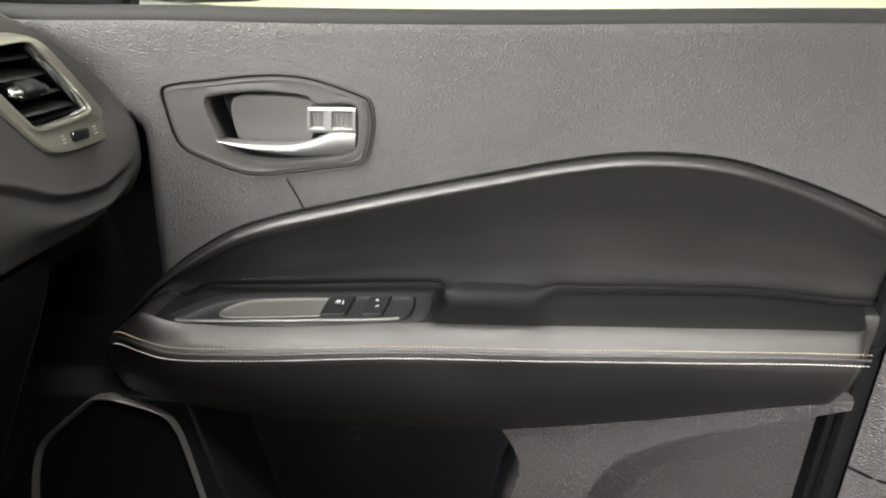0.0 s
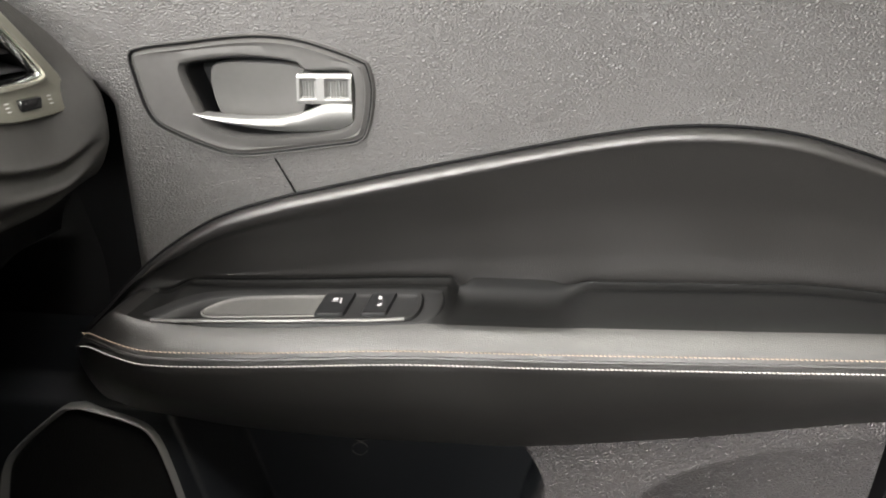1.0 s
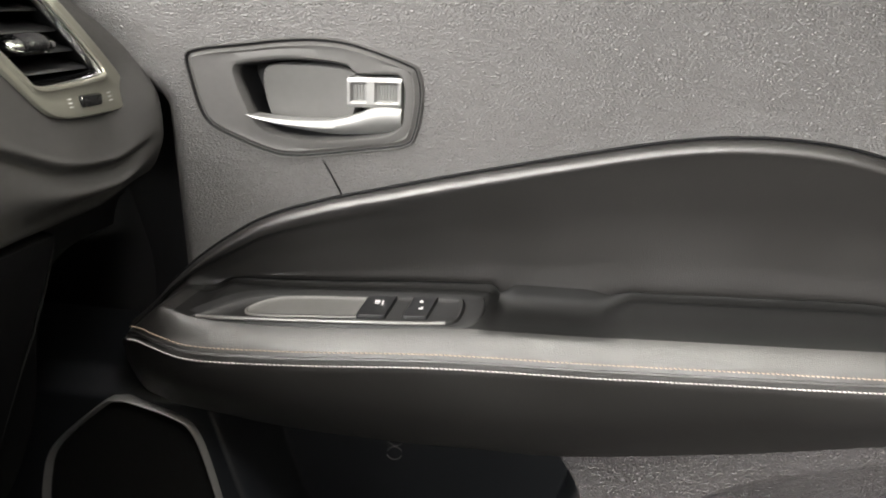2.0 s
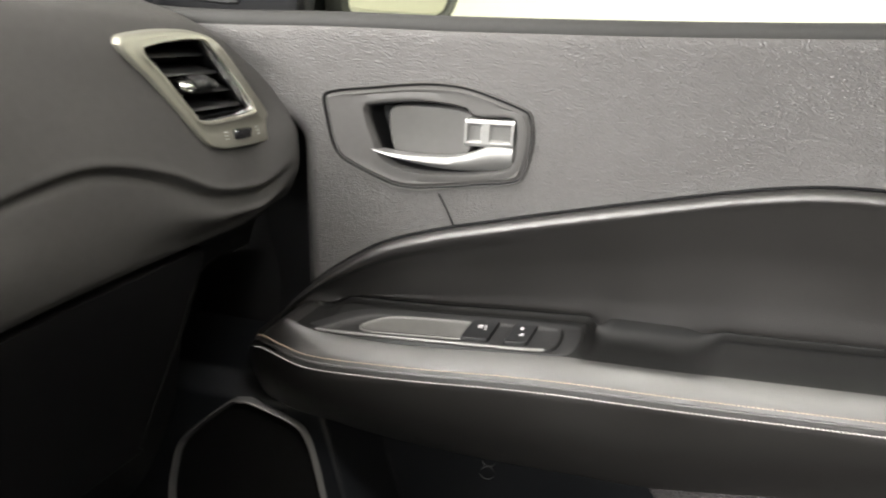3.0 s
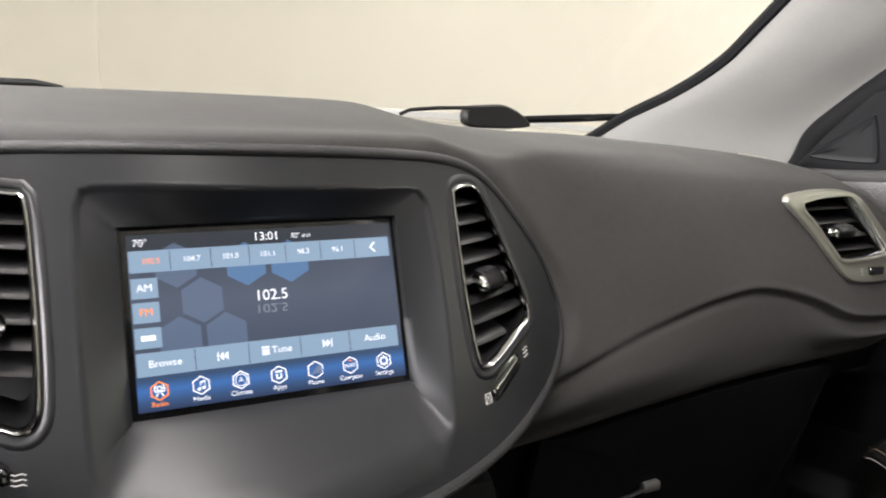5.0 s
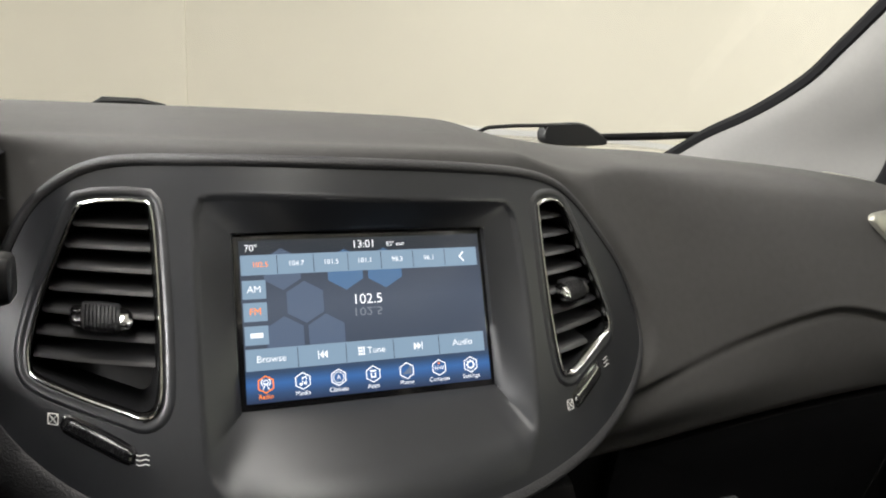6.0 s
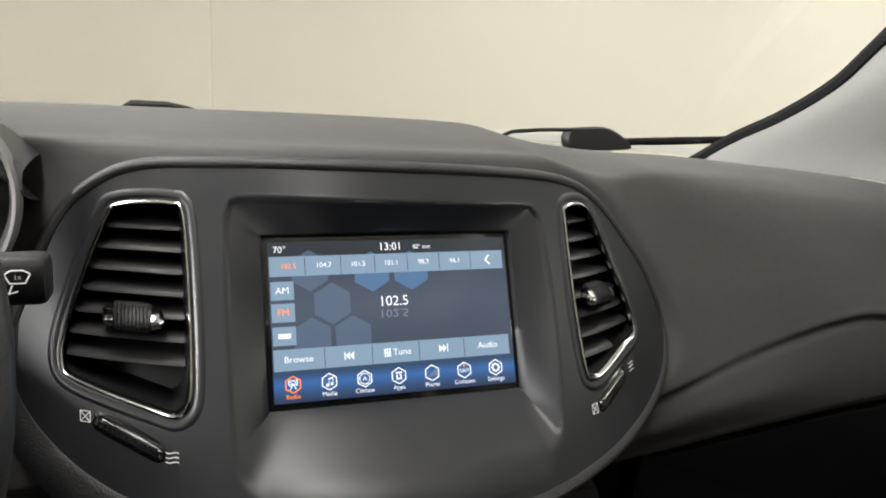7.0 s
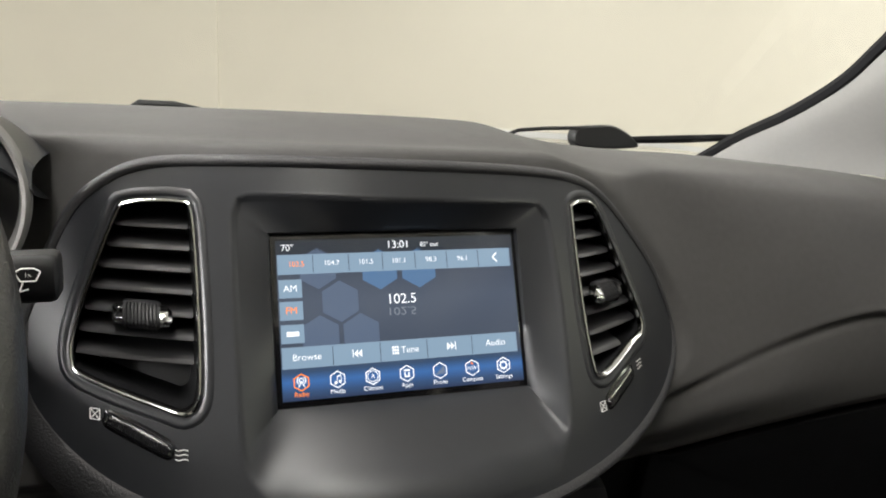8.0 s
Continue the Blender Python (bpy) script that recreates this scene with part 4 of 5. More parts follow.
# ---- vent sliders with their printed signs ----
def slider(x0, z0, x1, z1, sym_a, sym_b):
    d = Vector((x1 - x0, z1 - z0))
    L = d.length
    d.normalize()
    n_ = Vector((-d.y, d.x))
    s = thing("vent_slider", "small black vent slider with a chrome edge", "slider", "vent sliders")
    f = lambda u, w, o: on_frame(x0 + d.x * u + n_.x * w, z0 + d.y * u + n_.y * w, o)
    rect = spline([(0.001, -0.0032), (0.0, 0.0), (0.001, 0.0032), (L / 2, 0.0042), (L - 0.001, 0.0032), (L, 0.0), (L - 0.001, -0.0032), (L / 2, -0.0034)], 40)
    part("slot", ring(f, [(inset(rect, -0.0015), 0.0003), (inset(rect, -0.0003), 0.0008), (rect, -0.001)]), M_GLOSS, s)
    part("wheel", ring(f, [(inset(rect, 0.0003), -0.003), (inset(rect, 0.0006), 0.0016), (inset(rect, 0.0018), 0.003)], cap_end=True), M_GLOSS, s)
    bm = bmesh.new()
    tube(bm, [f(u, 0.0026, 0.0026) for u in np.linspace(L * 0.08, L * 0.92, 10)], 0.0005, 5)
    part("chrome_edge", bm, M_CHROME, s)
    for i in range(12):
        bm = bmesh.new()
        u = L * (0.12 + 0.76 * i / 11)
        tube(bm, [f(u, -0.002, 0.0029), f(u, 0.002, 0.0031)], 0.0003, 4)
        part("rib", bm, M_BLACK, s)
    for (cx, cz), kind_ in ((sym_a, "closed"), (sym_b, "open")):
        bm = bmesh.new()
        if kind_ == "closed":
            q = 0.0026
            cs = [(-q, -q), (q, -q), (q, q), (-q, q)]
            for a, b in list(zip(cs, cs[1:] + cs[:1])) + [(cs[0], cs[2]), (cs[1], cs[3])]:
                tube(bm, [on_frame(cx + a[0], cz + a[1], 0.0004), on_frame(cx + b[0], cz + b[1], 0.0004)], 0.00028, 4)
        else:
            for i in (-1, 0, 1):
                tube(bm, [on_frame(cx + u * 0.0032, cz + i * 0.0022 + 0.0005 * math.sin(u * 3.1), 0.0004) for u in (-1, -0.5, 0, 0.5, 1)], 0.0003, 4)
        part("symbol", bm, M_PRINT, s)


slider(0.1245, 0.9795, 0.156, 0.991, (0.119, 0.979), (0.166, 0.9925))
slider(-0.172, 0.989, -0.1385, 0.9765, (-0.178, 0.990), (-0.1335, 0.9755))

# ---- touchscreen ----
SW, SH = 0.150, math.hypot(SCREEN_HIGH[0] - SCREEN_LOW[0], SCREEN_HIGH[1] - SCREEN_LOW[1])
tilt = math.degrees(math.atan2(SCREEN_HIGH[0] - SCREEN_LOW[0], SCREEN_HIGH[1] - SCREEN_LOW[1]))
screen = thing("touchscreen", "lit radio touchscreen set deep in the dash bezel", "screen")
screen.matrix_world = pose(-0.0035, (SCREEN_LOW[0] + SCREEN_HIGH[0]) / 2, (SCREEN_LOW[1] + SCREEN_HIGH[1]) / 2, 90 - tilt)


def uv(u, v, h=0.0):
    return ((u - 0.5) * SW, (0.5 - v) * SH, h)


def flat(name, polys, mat, h, label="", parent=None):
    bm = bmesh.new()
    for poly in polys:
        bm.faces.new([bm.verts.new(uv(u, v, h)) for u, v in poly])
    return part(name, bm, mat, parent or screen, label, smooth=False)


def rect(u0, v0, u1, v1):
    return [(u0, v0), (u1, v0), (u1, v1), (u0, v1)]


def words(body, u, v, size, mat, h=0.0012, parent=None, squash=1.0, name="text"):
    cu = bpy.data.curves.new(name, "FONT")
    cu.offset = 0.0
    cu.body, cu.size, cu.align_x, cu.align_y = body, size * 0.76, "CENTER", "CENTER"
    tmp = bpy.data.objects.new(name, cu)
    scene.collection.objects.link(tmp)
    bpy.context.view_layer.update()
    me = bpy.data.meshes.new_from_object(tmp.evaluated_get(bpy.context.evaluated_depsgraph_get()))
    bpy.data.objects.remove(tmp)
    x, y, _ = uv(u, v)
    me.transform(Matrix.Translation((x, y, h)) @ Matrix.Diagonal((1, squash, 1, 1)))
    me.materials.append(mat)
    ob = new(name, me)
    ob.parent = parent or screen
    return ob


part("display_panel", box(bmesh.new(), (-SW / 2 - 0.006, -SH / 2 - 0.006, -0.005), (SW / 2 + 0.005, SH / 2 + 0.005, 0.0), 0.0015), M_GLOSS, screen, "glossy black display border")
bm = bmesh.new()
gv = [[bm.verts.new(uv(i / 8, j / 8, 0.0003)) for j in range(9)] for i in range(9)]
for i in range(8):
    for j in range(8):
        bm.faces.new((gv[i][j], gv[i + 1][j], gv[i + 1][j + 1], gv[i][j + 1]))
part("display", bm, G_BASE, screen, "dark blue lit display", smooth=False)
flat("status_bar", [rect(0, 0, 1, 0.09)], G_DARK, 0.0005)
asp = SW / SH
hexagon = lambda cu, cv, r: [(cu + r * math.sin(radians(60 * i)) / asp, cv - r * math.cos(radians(60 * i))) for i in range(6)]
for cu, cv, m in ((0.243, 0.40, G_HEX), (0.158, 0.615, G_HEX), (0.32, 0.615, G_HEX), (0.41, 0.205, G_HEX2), (0.575, 0.205, G_HEX2), (0.16, 0.185, G_HEX)):
    flat("hexagon", [hexagon(cu, cv, 0.133)], m, 0.0005)
flat("preset_bar", [rect(0.004, 0.092, 0.986, 0.218)], G_PANEL, 0.0008)
for u in (0.142, 0.285, 0.424, 0.562, 0.70, 0.84):
    flat("divider", [rect(u - 0.0012, 0.1, u + 0.0012, 0.21)], G_DARK, 0.0009)
for v0 in (0.25, 0.388, 0.532):
    flat("band_button", [rect(0.005, v0, 0.094, v0 + 0.116)], G_PANEL, 0.0008)
flat("menu_bar", [rect(0.004, 0.672, 0.982, 0.804)], G_PANEL, 0.0008)
for u in (0.2, 0.39, 0.585, 0.78):
    flat("divider", [rect(u - 0.0012, 0.68, u + 0.0012, 0.80)], G_DARK, 0.0009)
words("70\u00b0", 0.045, 0.05, 0.0072, G_WHITE)
words("13:01", 0.493, 0.047, 0.0088, G_WHITE)
words("82\u00b0 out", 0.627, 0.051, 0.0050, G_WHITE)
words("102.5", 0.077, 0.155, 0.0056, G_ORANGE)
for body, u in (("104.7", 0.216), ("101.5", 0.355), ("101.1", 0.493), ("98.3", 0.631), ("96.1", 0.770)):
    words(body, u, 0.154, 0.0056, G_WHITE)
flat("back_arrow", [[(0.922, 0.118), (0.928, 0.126), (0.911, 0.154), (0.902, 0.154)], [(0.902, 0.154), (0.911, 0.154), (0.928, 0.182), (0.922, 0.19)]], G_WHITE, 0.0012)
words("AM", 0.049, 0.308, 0.0074, G_WHITE)
words("FM", 0.049, 0.446, 0.0074, G_ORANGE)
flat("band_mark", [rect(0.026, 0.575, 0.074, 0.605)], G_WHITE, 0.0012)
words("102.5", 0.493, 0.407, 0.0112, G_WHITE)
words("102.5", 0.491, 0.482, 0.0112, G_DIM, 0.0007, None, -0.8)
words("Browse", 0.099, 0.738, 0.0072, G_WHITE)
words("Tune", 0.512, 0.738, 0.0072, G_WHITE)
words("Audio", 0.884, 0.735, 0.0072, G_WHITE)
tri = lambda u, v, s, w=0.016, k=0.026: [(u, v), (u + s * w, v - k), (u + s * w, v + k)]
flat("previous", [tri(0.283, 0.738, 1), tri(0.299, 0.738, 1), rect(0.277, 0.712, 0.281, 0.764)], G_WHITE, 0.0012)
flat("next", [tri(0.702, 0.735, -1), tri(0.686, 0.735, -1), rect(0.704, 0.709, 0.708, 0.761)], G_WHITE, 0.0012)
flat("keypad", [rect(0.438 + 0.0095 * i, 0.71 + 0.019 * j, 0.4455 + 0.0095 * i, 0.725 + 0.019 * j) for i in range(3) for j in range(3)], G_WHITE, 0.0012)


def hex_ring(cu, cv, r, w):
    a, b = hexagon(cu, cv, r), hexagon(cu, cv, r - w)
    return [[a[i], a[(i + 1) % 6], b[(i + 1) % 6], b[i]] for i in range(6)]


def disc(cu, cv, r, n=14):
    return [(cu + r * math.cos(2 * math.pi * i / n) / asp, cv + r * math.sin(2 * math.pi * i / n)) for i in range(n)]


def annulus(cu, cv, r, w, n=16, a0=0, a1=360):
    ang = np.radians(np.linspace(a0, a1, n + 1))
    return [[(cu + q * math.cos(t) / asp, cv + q * math.sin(t)) for q, t in ((r, p), (r, s), (r - w, s), (r - w, p))] for p, s in zip(ang, ang[1:])]


ICONS = ("Radio", "Media", "Climate", "Apps", "Phone", "Compass", "Settings")
for i, label in enumerate(ICONS):
    cu, cv = 0.0725 + 0.1397 * i, 0.889
    m = G_ORANGE if label == "Radio" else G_WHITE
    icon = flat("menu_icon", hex_ring(cu, cv, 0.055, 0.008), m, 0.0012)
    words(label, cu - 0.001, 0.963, 0.0048, m, 0.0012, icon)
    if label == "Radio":
        flat("glyph", [[(cu, cv - 0.012), (cu + 0.014, cv + 0.03), (cu + 0.009, cv + 0.03), (cu, cv)], [(cu, cv - 0.012), (cu - 0.014, cv + 0.03), (cu - 0.009, cv + 0.03), (cu, cv)]] + annulus(cu, cv - 0.012, 0.03, 0.007, 6, -50, 50) + annulus(cu, cv - 0.012, 0.03, 0.007, 6, 130, 230) + annulus(cu, cv - 0.012, 0.017, 0.006, 12), G_WHITE, 0.0012, "", icon)
    elif label == "Media":
        flat("glyph", [disc(cu - 0.008, cv + 0.02, 0.01), disc(cu + 0.009, cv + 0.014, 0.01), rect(cu - 0.0035, cv - 0.022, cu - 0.001, cv + 0.02), rect(cu + 0.0125, cv - 0.028, cu + 0.015, cv + 0.014), [(cu - 0.0035, cv - 0.022), (cu + 0.015, cv - 0.03), (cu + 0.015, cv - 0.02), (cu - 0.0035, cv - 0.012)]], G_WHITE, 0.0012, "", icon)
    elif label == "Climate":
        flat("glyph", annulus(cu, cv, 0.036, 0.005), G_WHITE, 0.0012, "", icon)
        words("A", cu, cv, 0.0052, G_WHITE, 0.0013, icon)
    elif label == "Apps":
        flat("glyph", [rect(cu - 0.013, cv - 0.026, cu + 0.013, cv - 0.014), rect(cu - 0.011, cv - 0.008, cu - 0.005, cv + 0.022), rect(cu + 0.005, cv - 0.008, cu + 0.011, cv + 0.022), rect(cu - 0.011, cv + 0.014, cu + 0.011, cv + 0.024)], G_WHITE, 0.0012, "", icon)
    elif label == "Phone":
        flat("glyph", [rect(cu - 0.016 + 0.0075 * k, cv + 0.014 - 0.011 * k, cu - 0.0105 + 0.0075 * k, cv + 0.022) for k in range(5)], G_DIM, 0.0012, "", icon)
    elif label == "Compass":
        words("NW", cu, cv + 0.004, 0.0046, G_WHITE, 0.0013, icon)
        flat("glyph", [[(cu, cv - 0.038), (cu + 0.006, cv - 0.024), (cu - 0.006, cv - 0.024)]], G_ORANGE, 0.0013, "", icon)
    else:
        flat("glyph", annulus(cu, cv, 0.027, 0.01) + [[(cu + q * math.cos(radians(45 * k + s)) / asp, cv + q * math.sin(radians(45 * k + s))) for q, s in ((0.026, -9), (0.033, -7), (0.033, 7), (0.026, 9))] for k in range(8)], G_WHITE, 0.0012, "", icon)

# ---- steering side ----
cluster = thing("instrument_cluster", "black instrument hood with a silver gauge ring", "gauges")
hood = []
for x in np.linspace(-0.62, -0.205, 44):
    t = (x + 0.62) / 0.415
    k = math.sin(math.pi * min(max(t, 0), 1)) ** 0.8 if 0 < t < 1 else 0.0
    top = 1.128 + 0.075 * k
    hood.append([(x, y, z) for y, z in spline([(0.60, 1.13), (0.52, top - 0.012), (0.42, top), (0.35, top - 0.004), (0.335, top - 0.012), (0.345, top - 0.02), (0.42, top - 0.03)], 30, False)])
part("hood", loft(hood, False), M_FRAME, cluster)
bm = bmesh.new()
circ = [(0.0585, -0.01), (0.0590, 0.004), (0.0575, 0.0065), (0.0555, 0.0055), (0.0535, -0.004), (0.050, -0.02)]
bm = loft([[(-0.2645 + r * math.cos(a), 0.335 - o + 0.3 * r * math.sin(a), 1.106 + r * math.sin(a)) for a in np.linspace(0, 2 * math.pi, 64, endpoint=False)] for r, o in circ], True, False, False)
part("gauge_ring", bm, M_STRIP, cluster, "satin silver gauge ring")
bm = loft([[(-0.2645 + r * math.cos(a), 0.352 + 0.3 * r * math.sin(a), 1.106 + r * math.sin(a)) for a in np.linspace(0, 2 * math.pi, 48, endpoint=False)] for r in (0.052, 0.02)], True, False, True)
part("dial", bm, M_GLOSS, cluster)
part("backing", box(bmesh.new(), (-0.62, 0.375, 0.95), (-0.235, 0.42, 1.15), 0.01), M_BLACK, cluster)

stalk = thing("wiper_stalk", "black wiper stalk with a white wiper sign", "stalk")
bm = loft([[(x, 0.252 + 0.011 * q * math.cos(a) * 1.1, 1.0815 + 0.0125 * q * max(-0.85, min(0.85, math.sin(a) * 1.15))) for a in np.linspace(0, 2 * math.pi, 28, endpoint=False)] for x, q in ((-0.34, 0.6), (-0.26, 0.75), (-0.222, 0.9), (-0.21, 1.0), (-0.186, 1.0), (-0.1835, 0.94), (-0.1825, 0.8))], True, True, True)
part("body", bm, M_BLACK, stalk)
bm = bmesh.new()
sp = lambda a, b: (-0.1935 + a, 0.2395, 1.0825 + b)
for pts in ([sp(-0.005, 0.003), sp(-0.0025, 0.0046), sp(0.0025, 0.0046), sp(0.005, 0.003)], [sp(-0.005, 0.003), sp(-0.003, -0.001)], [sp(0.005, 0.003), sp(0.003, -0.001)], [sp(-0.003, -0.001), sp(0.003, -0.001)], [sp(-0.002, -0.0015), sp(-0.0035, -0.0055)], [sp(-0.0035, -0.0055), sp(0.0, -0.0045)]):
    tube(bm, pts, 0.00035, 4)
part("wiper_sign", bm, M_PRINT, stalk)
ob = words("1x", 0.5, 0.5, 0.004, M_PRINT, 0.0, stalk, 1.0, "sign_text")
ob.data.transform(Matrix.Translation((-0.1935, 0.2394, 1.0842)) @ pose(0, 0, 0, 90))

swheel = thing("steering_wheel", "black leather steering wheel rim", "steering wheel")
bm = bmesh.new()
rows = []
wc, wr = Vector((-0.3685, 0.135, 1.068)), 0.176
ax_u, ax_v = Vector((1, 0, 0)), Vector((0, math.sin(radians(22)), math.cos(radians(22))))
ax_n = ax_u.cross(ax_v)
for a in np.linspace(0, 2 * math.pi, 96, endpoint=False):
    d = ax_u * math.cos(a) + ax_v * math.sin(a)
    rows.append([wc + d * (wr + 0.0145 * math.cos(b)) + ax_n * 0.0165 * math.sin(b) for b in np.linspace(0, 2 * math.pi, 18, endpoint=False)])
rows.append(rows[0])
bm = loft(rows, True)
bmesh.ops.remove_doubles(bm, verts=bm.verts, dist=1e-6)
part("rim", bm, M_INSERT, swheel)
bm = loft([[wc + ax_n * o + ax_u * r * math.cos(a) + ax_v * r * 0.85 * math.sin(a) for a in np.linspace(0, 2 * math.pi, 32, endpoint=False)] for r, o in ((0.045, -0.06), (0.07, -0.03), (0.072, 0.0), (0.05, 0.012))], True, True, True)
part("hub", bm, M_BLACK, swheel)
# unseen body round the column, added to shade the bezel's left side
blocker = loft([[(-0.3685 + 0.072 * q * math.cos(a), y, 1.025 + 0.03 * q * math.sin(a)) for a in np.linspace(0, 2 * math.pi, 28, endpoint=False)] for y, q in ((0.165, 0.6), (0.19, 0.9), (0.26, 1.0), (0.37, 1.1))], True, True, True)
part("column_blocker", blocker, M_BLACK, swheel)
for a in (200, 270, 340):
    d = ax_u * math.cos(radians(a)) + ax_v * math.sin(radians(a))
    part("spoke", tube(bmesh.new(), [wc + d * 0.05 - ax_n * 0.01, wc + d * 0.11, wc + d * 0.172], [0.02, 0.017, 0.014], 10, 0.6), M_BLACK, swheel)

# ---- front pillar, corner cover, windscreen ----
front_edge = curve_fn((1.05, 1.06), (1.112, 0.890), (1.145, 0.803), (1.174, 0.709), (1.214, 0.609), (1.249, 0.552), (1.35, 0.40), (1.50, 0.18))
rear_edge = curve_fn((1.05, 0.60), (1.096, 0.565), (1.127, 0.544), (1.161, 0.496), (1.195, 0.441), (1.24, 0.361), (1.35, 0.20), (1.50, -0.02))
pillar = thing("a_pillar_trim", "pale grey fabric-covered windscreen pillar trim", "pillar trim", "", "structure")


def pillar_row(z):
    f, r = front_edge(z), rear_edge(z)
    xf, xr = 0.669 - 0.3 * (z - 1.116), 0.72 - 0.25 * (z - 1.094)
    return [(x, y, z) for x, y in spline([(xf + 0.05, f + 0.03), (xf + 0.012, f + 0.012), (xf, f), (xf + (xr - xf) * 0.25 - 0.012, f + (r - f) * 0.3), (xf + (xr - xf) * 0.6 - 0.012, f + (r - f) * 0.65), (xr - 0.003, r + 0.012), (xr, r), (xr + 0.012, r - 0.006), (xr + 0.05, r + 0.02)], 40, False)]


part("trim", loft([pillar_row(z) for z in np.linspace(1.05, 1.5, 60)], False), M_PILLAR, pillar)
bm = bmesh.new()
tube(bm, [(0.669 - 0.3 * (z - 1.116) + 0.006, front_edge(z) + 0.012, z) for z in np.linspace(1.07, 1.5, 60)], 0.010, 8)
part("screen_band", bm, M_RUBBER, pillar, "black band along the windscreen edge")
bm = bmesh.new()
tube(bm, [(0.72 - 0.25 * (z - 1.094) + 0.008, rear_edge(z) - 0.016, z) for z in np.linspace(1.07, 1.5, 60)], 0.019, 10)
part("door_seal", bm, M_RUBBER, pillar, "black rubber door seal")

sail = thing("mirror_corner_cover", "black triangular corner cover inside the window", "corner cover")
cover = lambda y, z, o=0.0: (0.706 - 0.2 * (z - 1.1) - o, y, z)
tri_loop = spline([(0.545, 1.086), (0.53, 1.108), (0.50, 1.135), (0.44, 1.185), (0.38, 1.235), (0.372, 1.235), (0.375, 1.15), (0.382, 1.092), (0.40, 1.086), (0.47, 1.085)], 80)
part("cover", ring(cover, [(tri_loop, -0.03), (tri_loop, 0.0), (inset(tri_loop, 0.003), 0.002)], cap_end=True), M_KNEE, sail)
pan = spline([(0.525, 1.104), (0.518, 1.110), (0.45, 1.150), (0.443, 1.150), (0.440, 1.13), (0.440, 1.108), (0.445, 1.103), (0.48, 1.102)], 60)
part("inner_panel", ring(cover, [(inset(pan, -0.002), 0.0015), (pan, 0.004), (inset(pan, 0.004), 0.003)], cap_end=True), M_BLACK, sail, "dark grey grained triangle panel")
bm = bmesh.new()
tube(bm, [(0.722, 0.385, 1.08), (0.70, 0.386, 1.15), (0.68, 0.375, 1.25), (0.66, 0.36, 1.40)], 0.009, 8)
part("glass_channel", bm, M_RUBBER, sail, "black glass run channel")

mirror = thing("door_mirror", "outside door mirror with a black housing", "car mirror")
mglass = spline([(0.0, 1.245), (-0.002, 1.18), (-0.002, 1.115), (0.004, 1.102), (0.02, 1.0995), (0.09, 1.100), (0.15, 1.102), (0.178, 1.112), (0.192, 1.135), (0.198, 1.17), (0.192, 1.21), (0.178, 1.24), (0.15, 1.252), (0.03, 1.254)], 90)
on_mir = lambda s_, z, o=0.0: (0.90 + s_ * 0.954 - o * 0.3, 0.433 - s_ * 0.30 - o * 0.954, z)
part("mirror_glass", ring(on_mir, [(inset(mglass, 0.001), 0.0), (inset(mglass, 0.003), 0.0005)], cap_end=True), M_MIRROR, mirror, "silvered mirror glass")
part("housing", ring(on_mir, [(inset(mglass, 0.001), 0.001), (inset(mglass, -0.003), 0.006), (inset(mglass, -0.011), 0.002), (inset(mglass, -0.013), -0.05), (inset(mglass, 0.01), -0.09)], cap_end=True), M_BEZEL, mirror, "grey plastic mirror housing")
foot_ = part("arm", box(bmesh.new(), (0.765, 0.462, 1.075), (0.905, 0.54, 1.27), 0.006), M_BLACK, mirror, "black plastic mirror arm")
for z0, z1 in ((1.115, 1.14), (1.15, 1.19), (1.205, 1.225)):
    bm = bmesh.new()
    lp = [(0.905, 0.4615, z0), (0.82, 0.4615, z1), (0.82, 0.4615, z1 + 0.012), (0.905, 0.4615, z0 + 0.004)]
    bm = loft([lp, [(x, y - 0.006, z + 0.002) for x, y, z in lp]], True, True, True)
    part("ridge", bm, M_FRAME, foot_)

shield = thing("windscreen", "clear curved windscreen glass", "windscreen", "", "structure")
ws = lambda u, v: (u * (0.72 - 0.10 * v), 1.06 - 0.88 * v - 0.10 * u * u, 1.085 + 0.42 * v)
pane = part("pane", sheet(list(np.linspace(-1, 1, 24)), list(np.linspace(0, 1, 16)), ws), M_GLASS, shield)
pane.visible_shadow = False

# ---- car body round the cabin ----
body = thing("car_body", "white car body with a pale headliner", "car body", "", "structure")
# headliner pieces leave an added roof opening, which lets overhead light into the cabin
for lo, hi in (((-0.62, 0.125, 1.505), (0.62, 0.19, 1.56)), ((-0.62, -1.5, 1.505), (0.62, -0.85, 1.56)), ((-0.62, -0.85, 1.505), (-0.44, 0.125, 1.56)), ((0.46, -0.85, 1.505), (0.62, 0.125, 1.56))):
    part("headliner", box(bmesh.new(), lo, hi, 0.01), M_GREY, body)
roof_glass = part("roof_opening_glass", box(bmesh.new(), (-0.44, -0.85, 1.535), (0.46, 0.125, 1.54)), M_GLASS, body, "clear pane in a roof opening added to let light in", smooth=False)
roof_glass.visible_shadow = False
# unseen far body side, kept dark so that the door insert reflects black
part("driver_side", box(bmesh.new(), (-0.86, -1.5, 0.40), (-0.74, 0.95, 1.10), 0.02), M_CARPET, body)
part("roof_rail", box(bmesh.new(), (-0.68, -1.5, 1.42), (-0.60, 0.0, 1.52), 0.02), M_GREY, body)
# unseen closed rear and sides, added to keep low light from behind out
part("rear_blocker", box(bmesh.new(), (-0.7, -1.5, 0.40), (0.7, -1.42, 1.505), 0.01), M_CARPET, body)
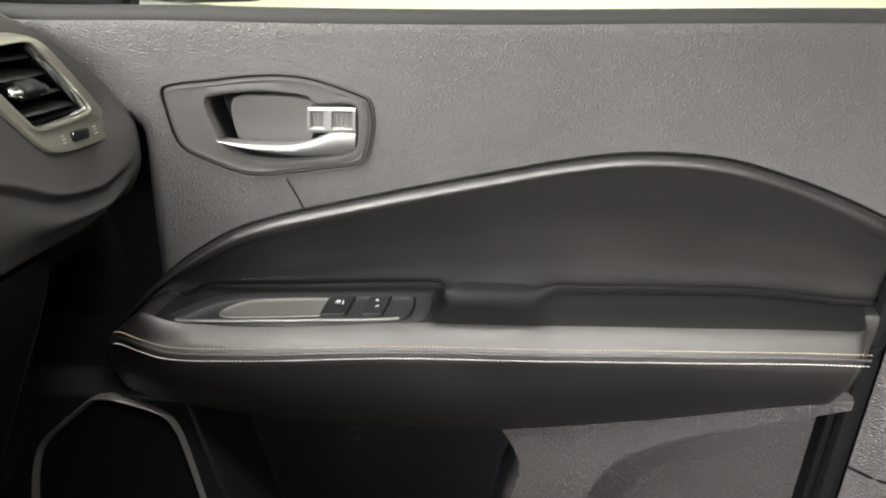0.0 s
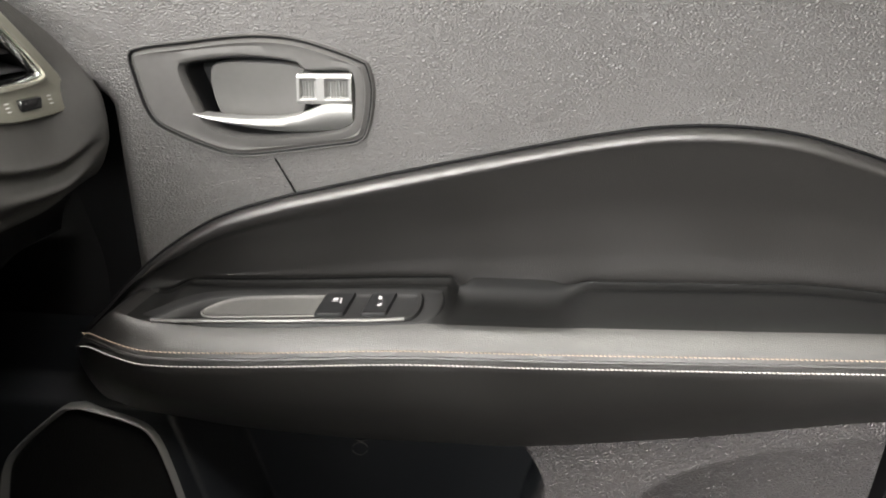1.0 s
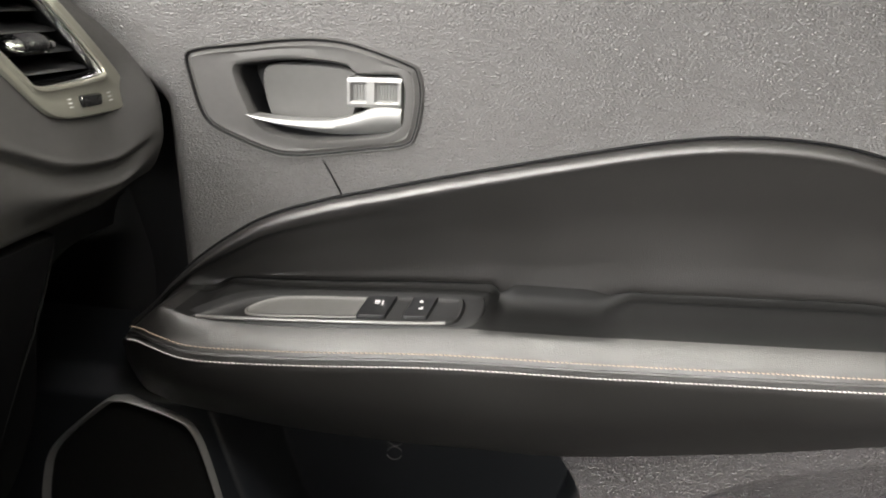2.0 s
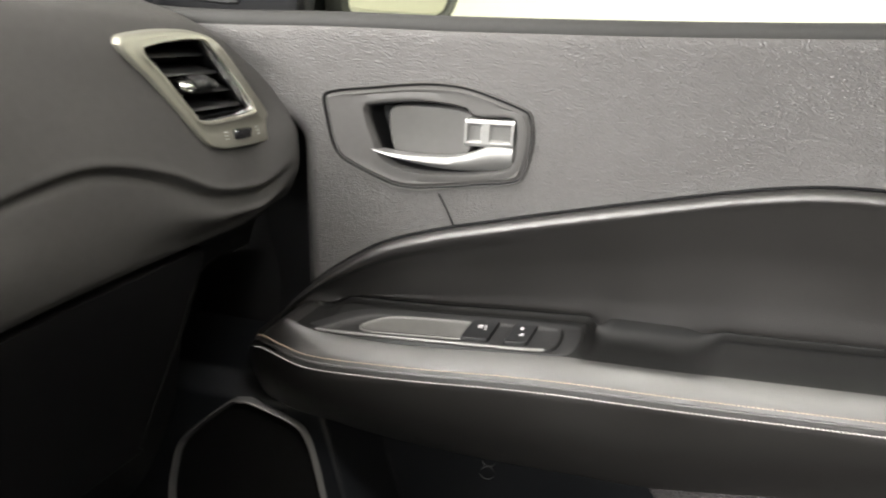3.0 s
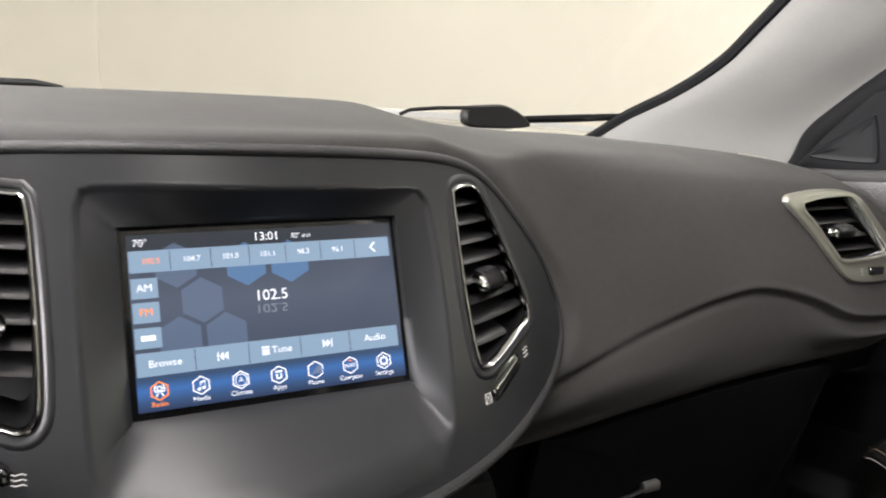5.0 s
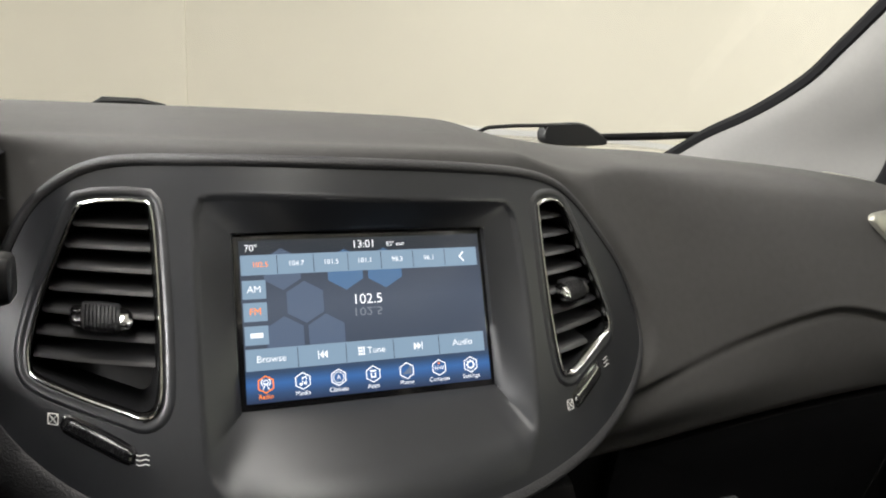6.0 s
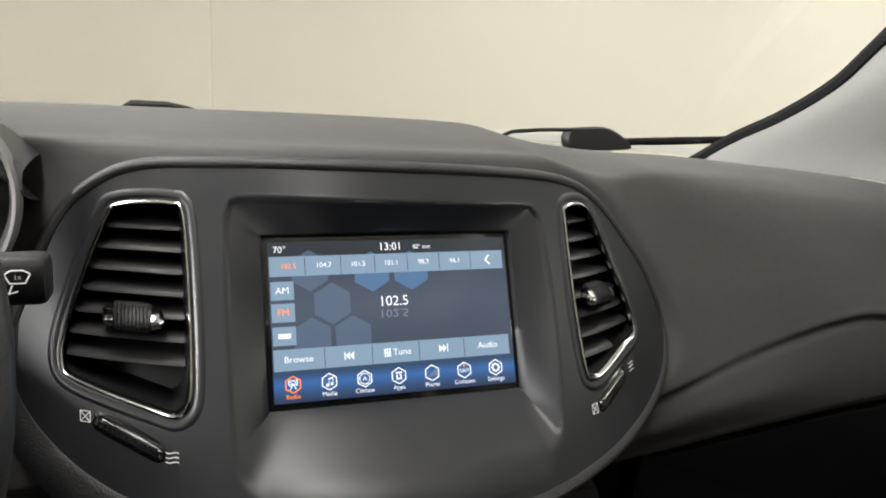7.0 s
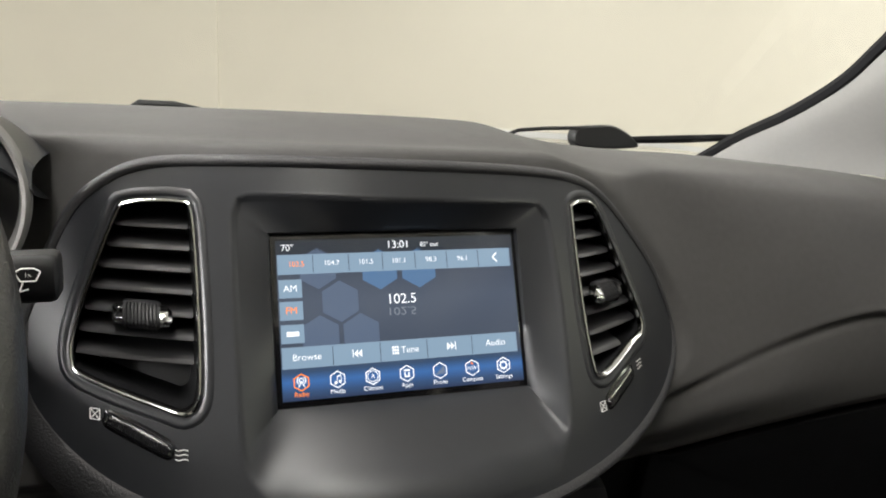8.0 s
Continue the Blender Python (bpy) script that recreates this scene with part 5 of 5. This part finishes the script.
for x0, x1 in ((-0.86, -0.76), (0.80, 0.90)):
    part("rear_side_blocker", box(bmesh.new(), (x0, -1.5, 0.40), (x1, -0.80, 1.50), 0.01), M_CARPET, body)
part("roof_rail", box(bmesh.new(), (0.60, -1.5, 1.42), (0.68, 0.0, 1.52), 0.02), M_GREY, body)
bm = sheet(list(np.linspace(-0.72, 0.92, 24)), list(np.linspace(1.10, 2.05, 24)), lambda x, y: (x, y, 1.139 + 0.012 * math.sin(max(0, 1 - abs(y - 1.35) / 0.5)) - 0.20 * max(0, y - 1.5) ** 1.5 - 0.05 * abs(x) ** 3))
bmesh.ops.solidify(bm, geom=bm.faces[:], thickness=0.01)
part("bonnet", bm, M_PAINT, body, "white painted bonnet")
part("scuttle", box(bmesh.new(), (-0.75, 1.0, 1.02), (0.92, 1.12, 1.075), 0.01), M_BLACK, body, "black plastic scuttle")

wiper = thing("windscreen_wiper", "black windscreen wiper resting below the glass", "wiper")
part("arm", tube(bmesh.new(), [(0.383, 1.03, 1.136), (0.40, 1.03, 1.143), (0.45, 1.03, 1.147), (0.52, 1.03, 1.149), (0.58, 1.03, 1.150)], 0.0032, 8), M_BLACK, wiper)
blk = spline([(0.507, 1.120), (0.507, 1.148), (0.55, 1.154), (0.575, 1.154), (0.60, 1.145), (0.622, 1.130), (0.625, 1.118), (0.56, 1.115)], 50)
flatw = lambda x, z, o=0.0: (x, 1.03 - o, z)
part("pivot_cap", ring(flatw, [(blk, -0.02), (blk, 0.0), (inset(blk, 0.003), 0.004)], cap_end=True, cap_start=True), M_BLACK, wiper)
part("blade", tube(bmesh.new(), [(0.60, 1.035, 1.130), (0.72, 1.03, 1.134), (0.85, 1.02, 1.140), (0.93, 1.01, 1.144)], [0.006, 0.007, 0.006, 0.004], 8), M_RUBBER, wiper)
wiper2 = thing("windscreen_wiper", "black windscreen wiper pivot on the driver side", "wiper")
part("pivot_cap", tube(bmesh.new(), [(-0.19, 1.03, 1.160), (-0.175, 1.03, 1.167), (-0.13, 1.03, 1.167), (-0.095, 1.03, 1.162)], [0.003, 0.006, 0.005, 0.003], 8), M_BLACK, wiper2)
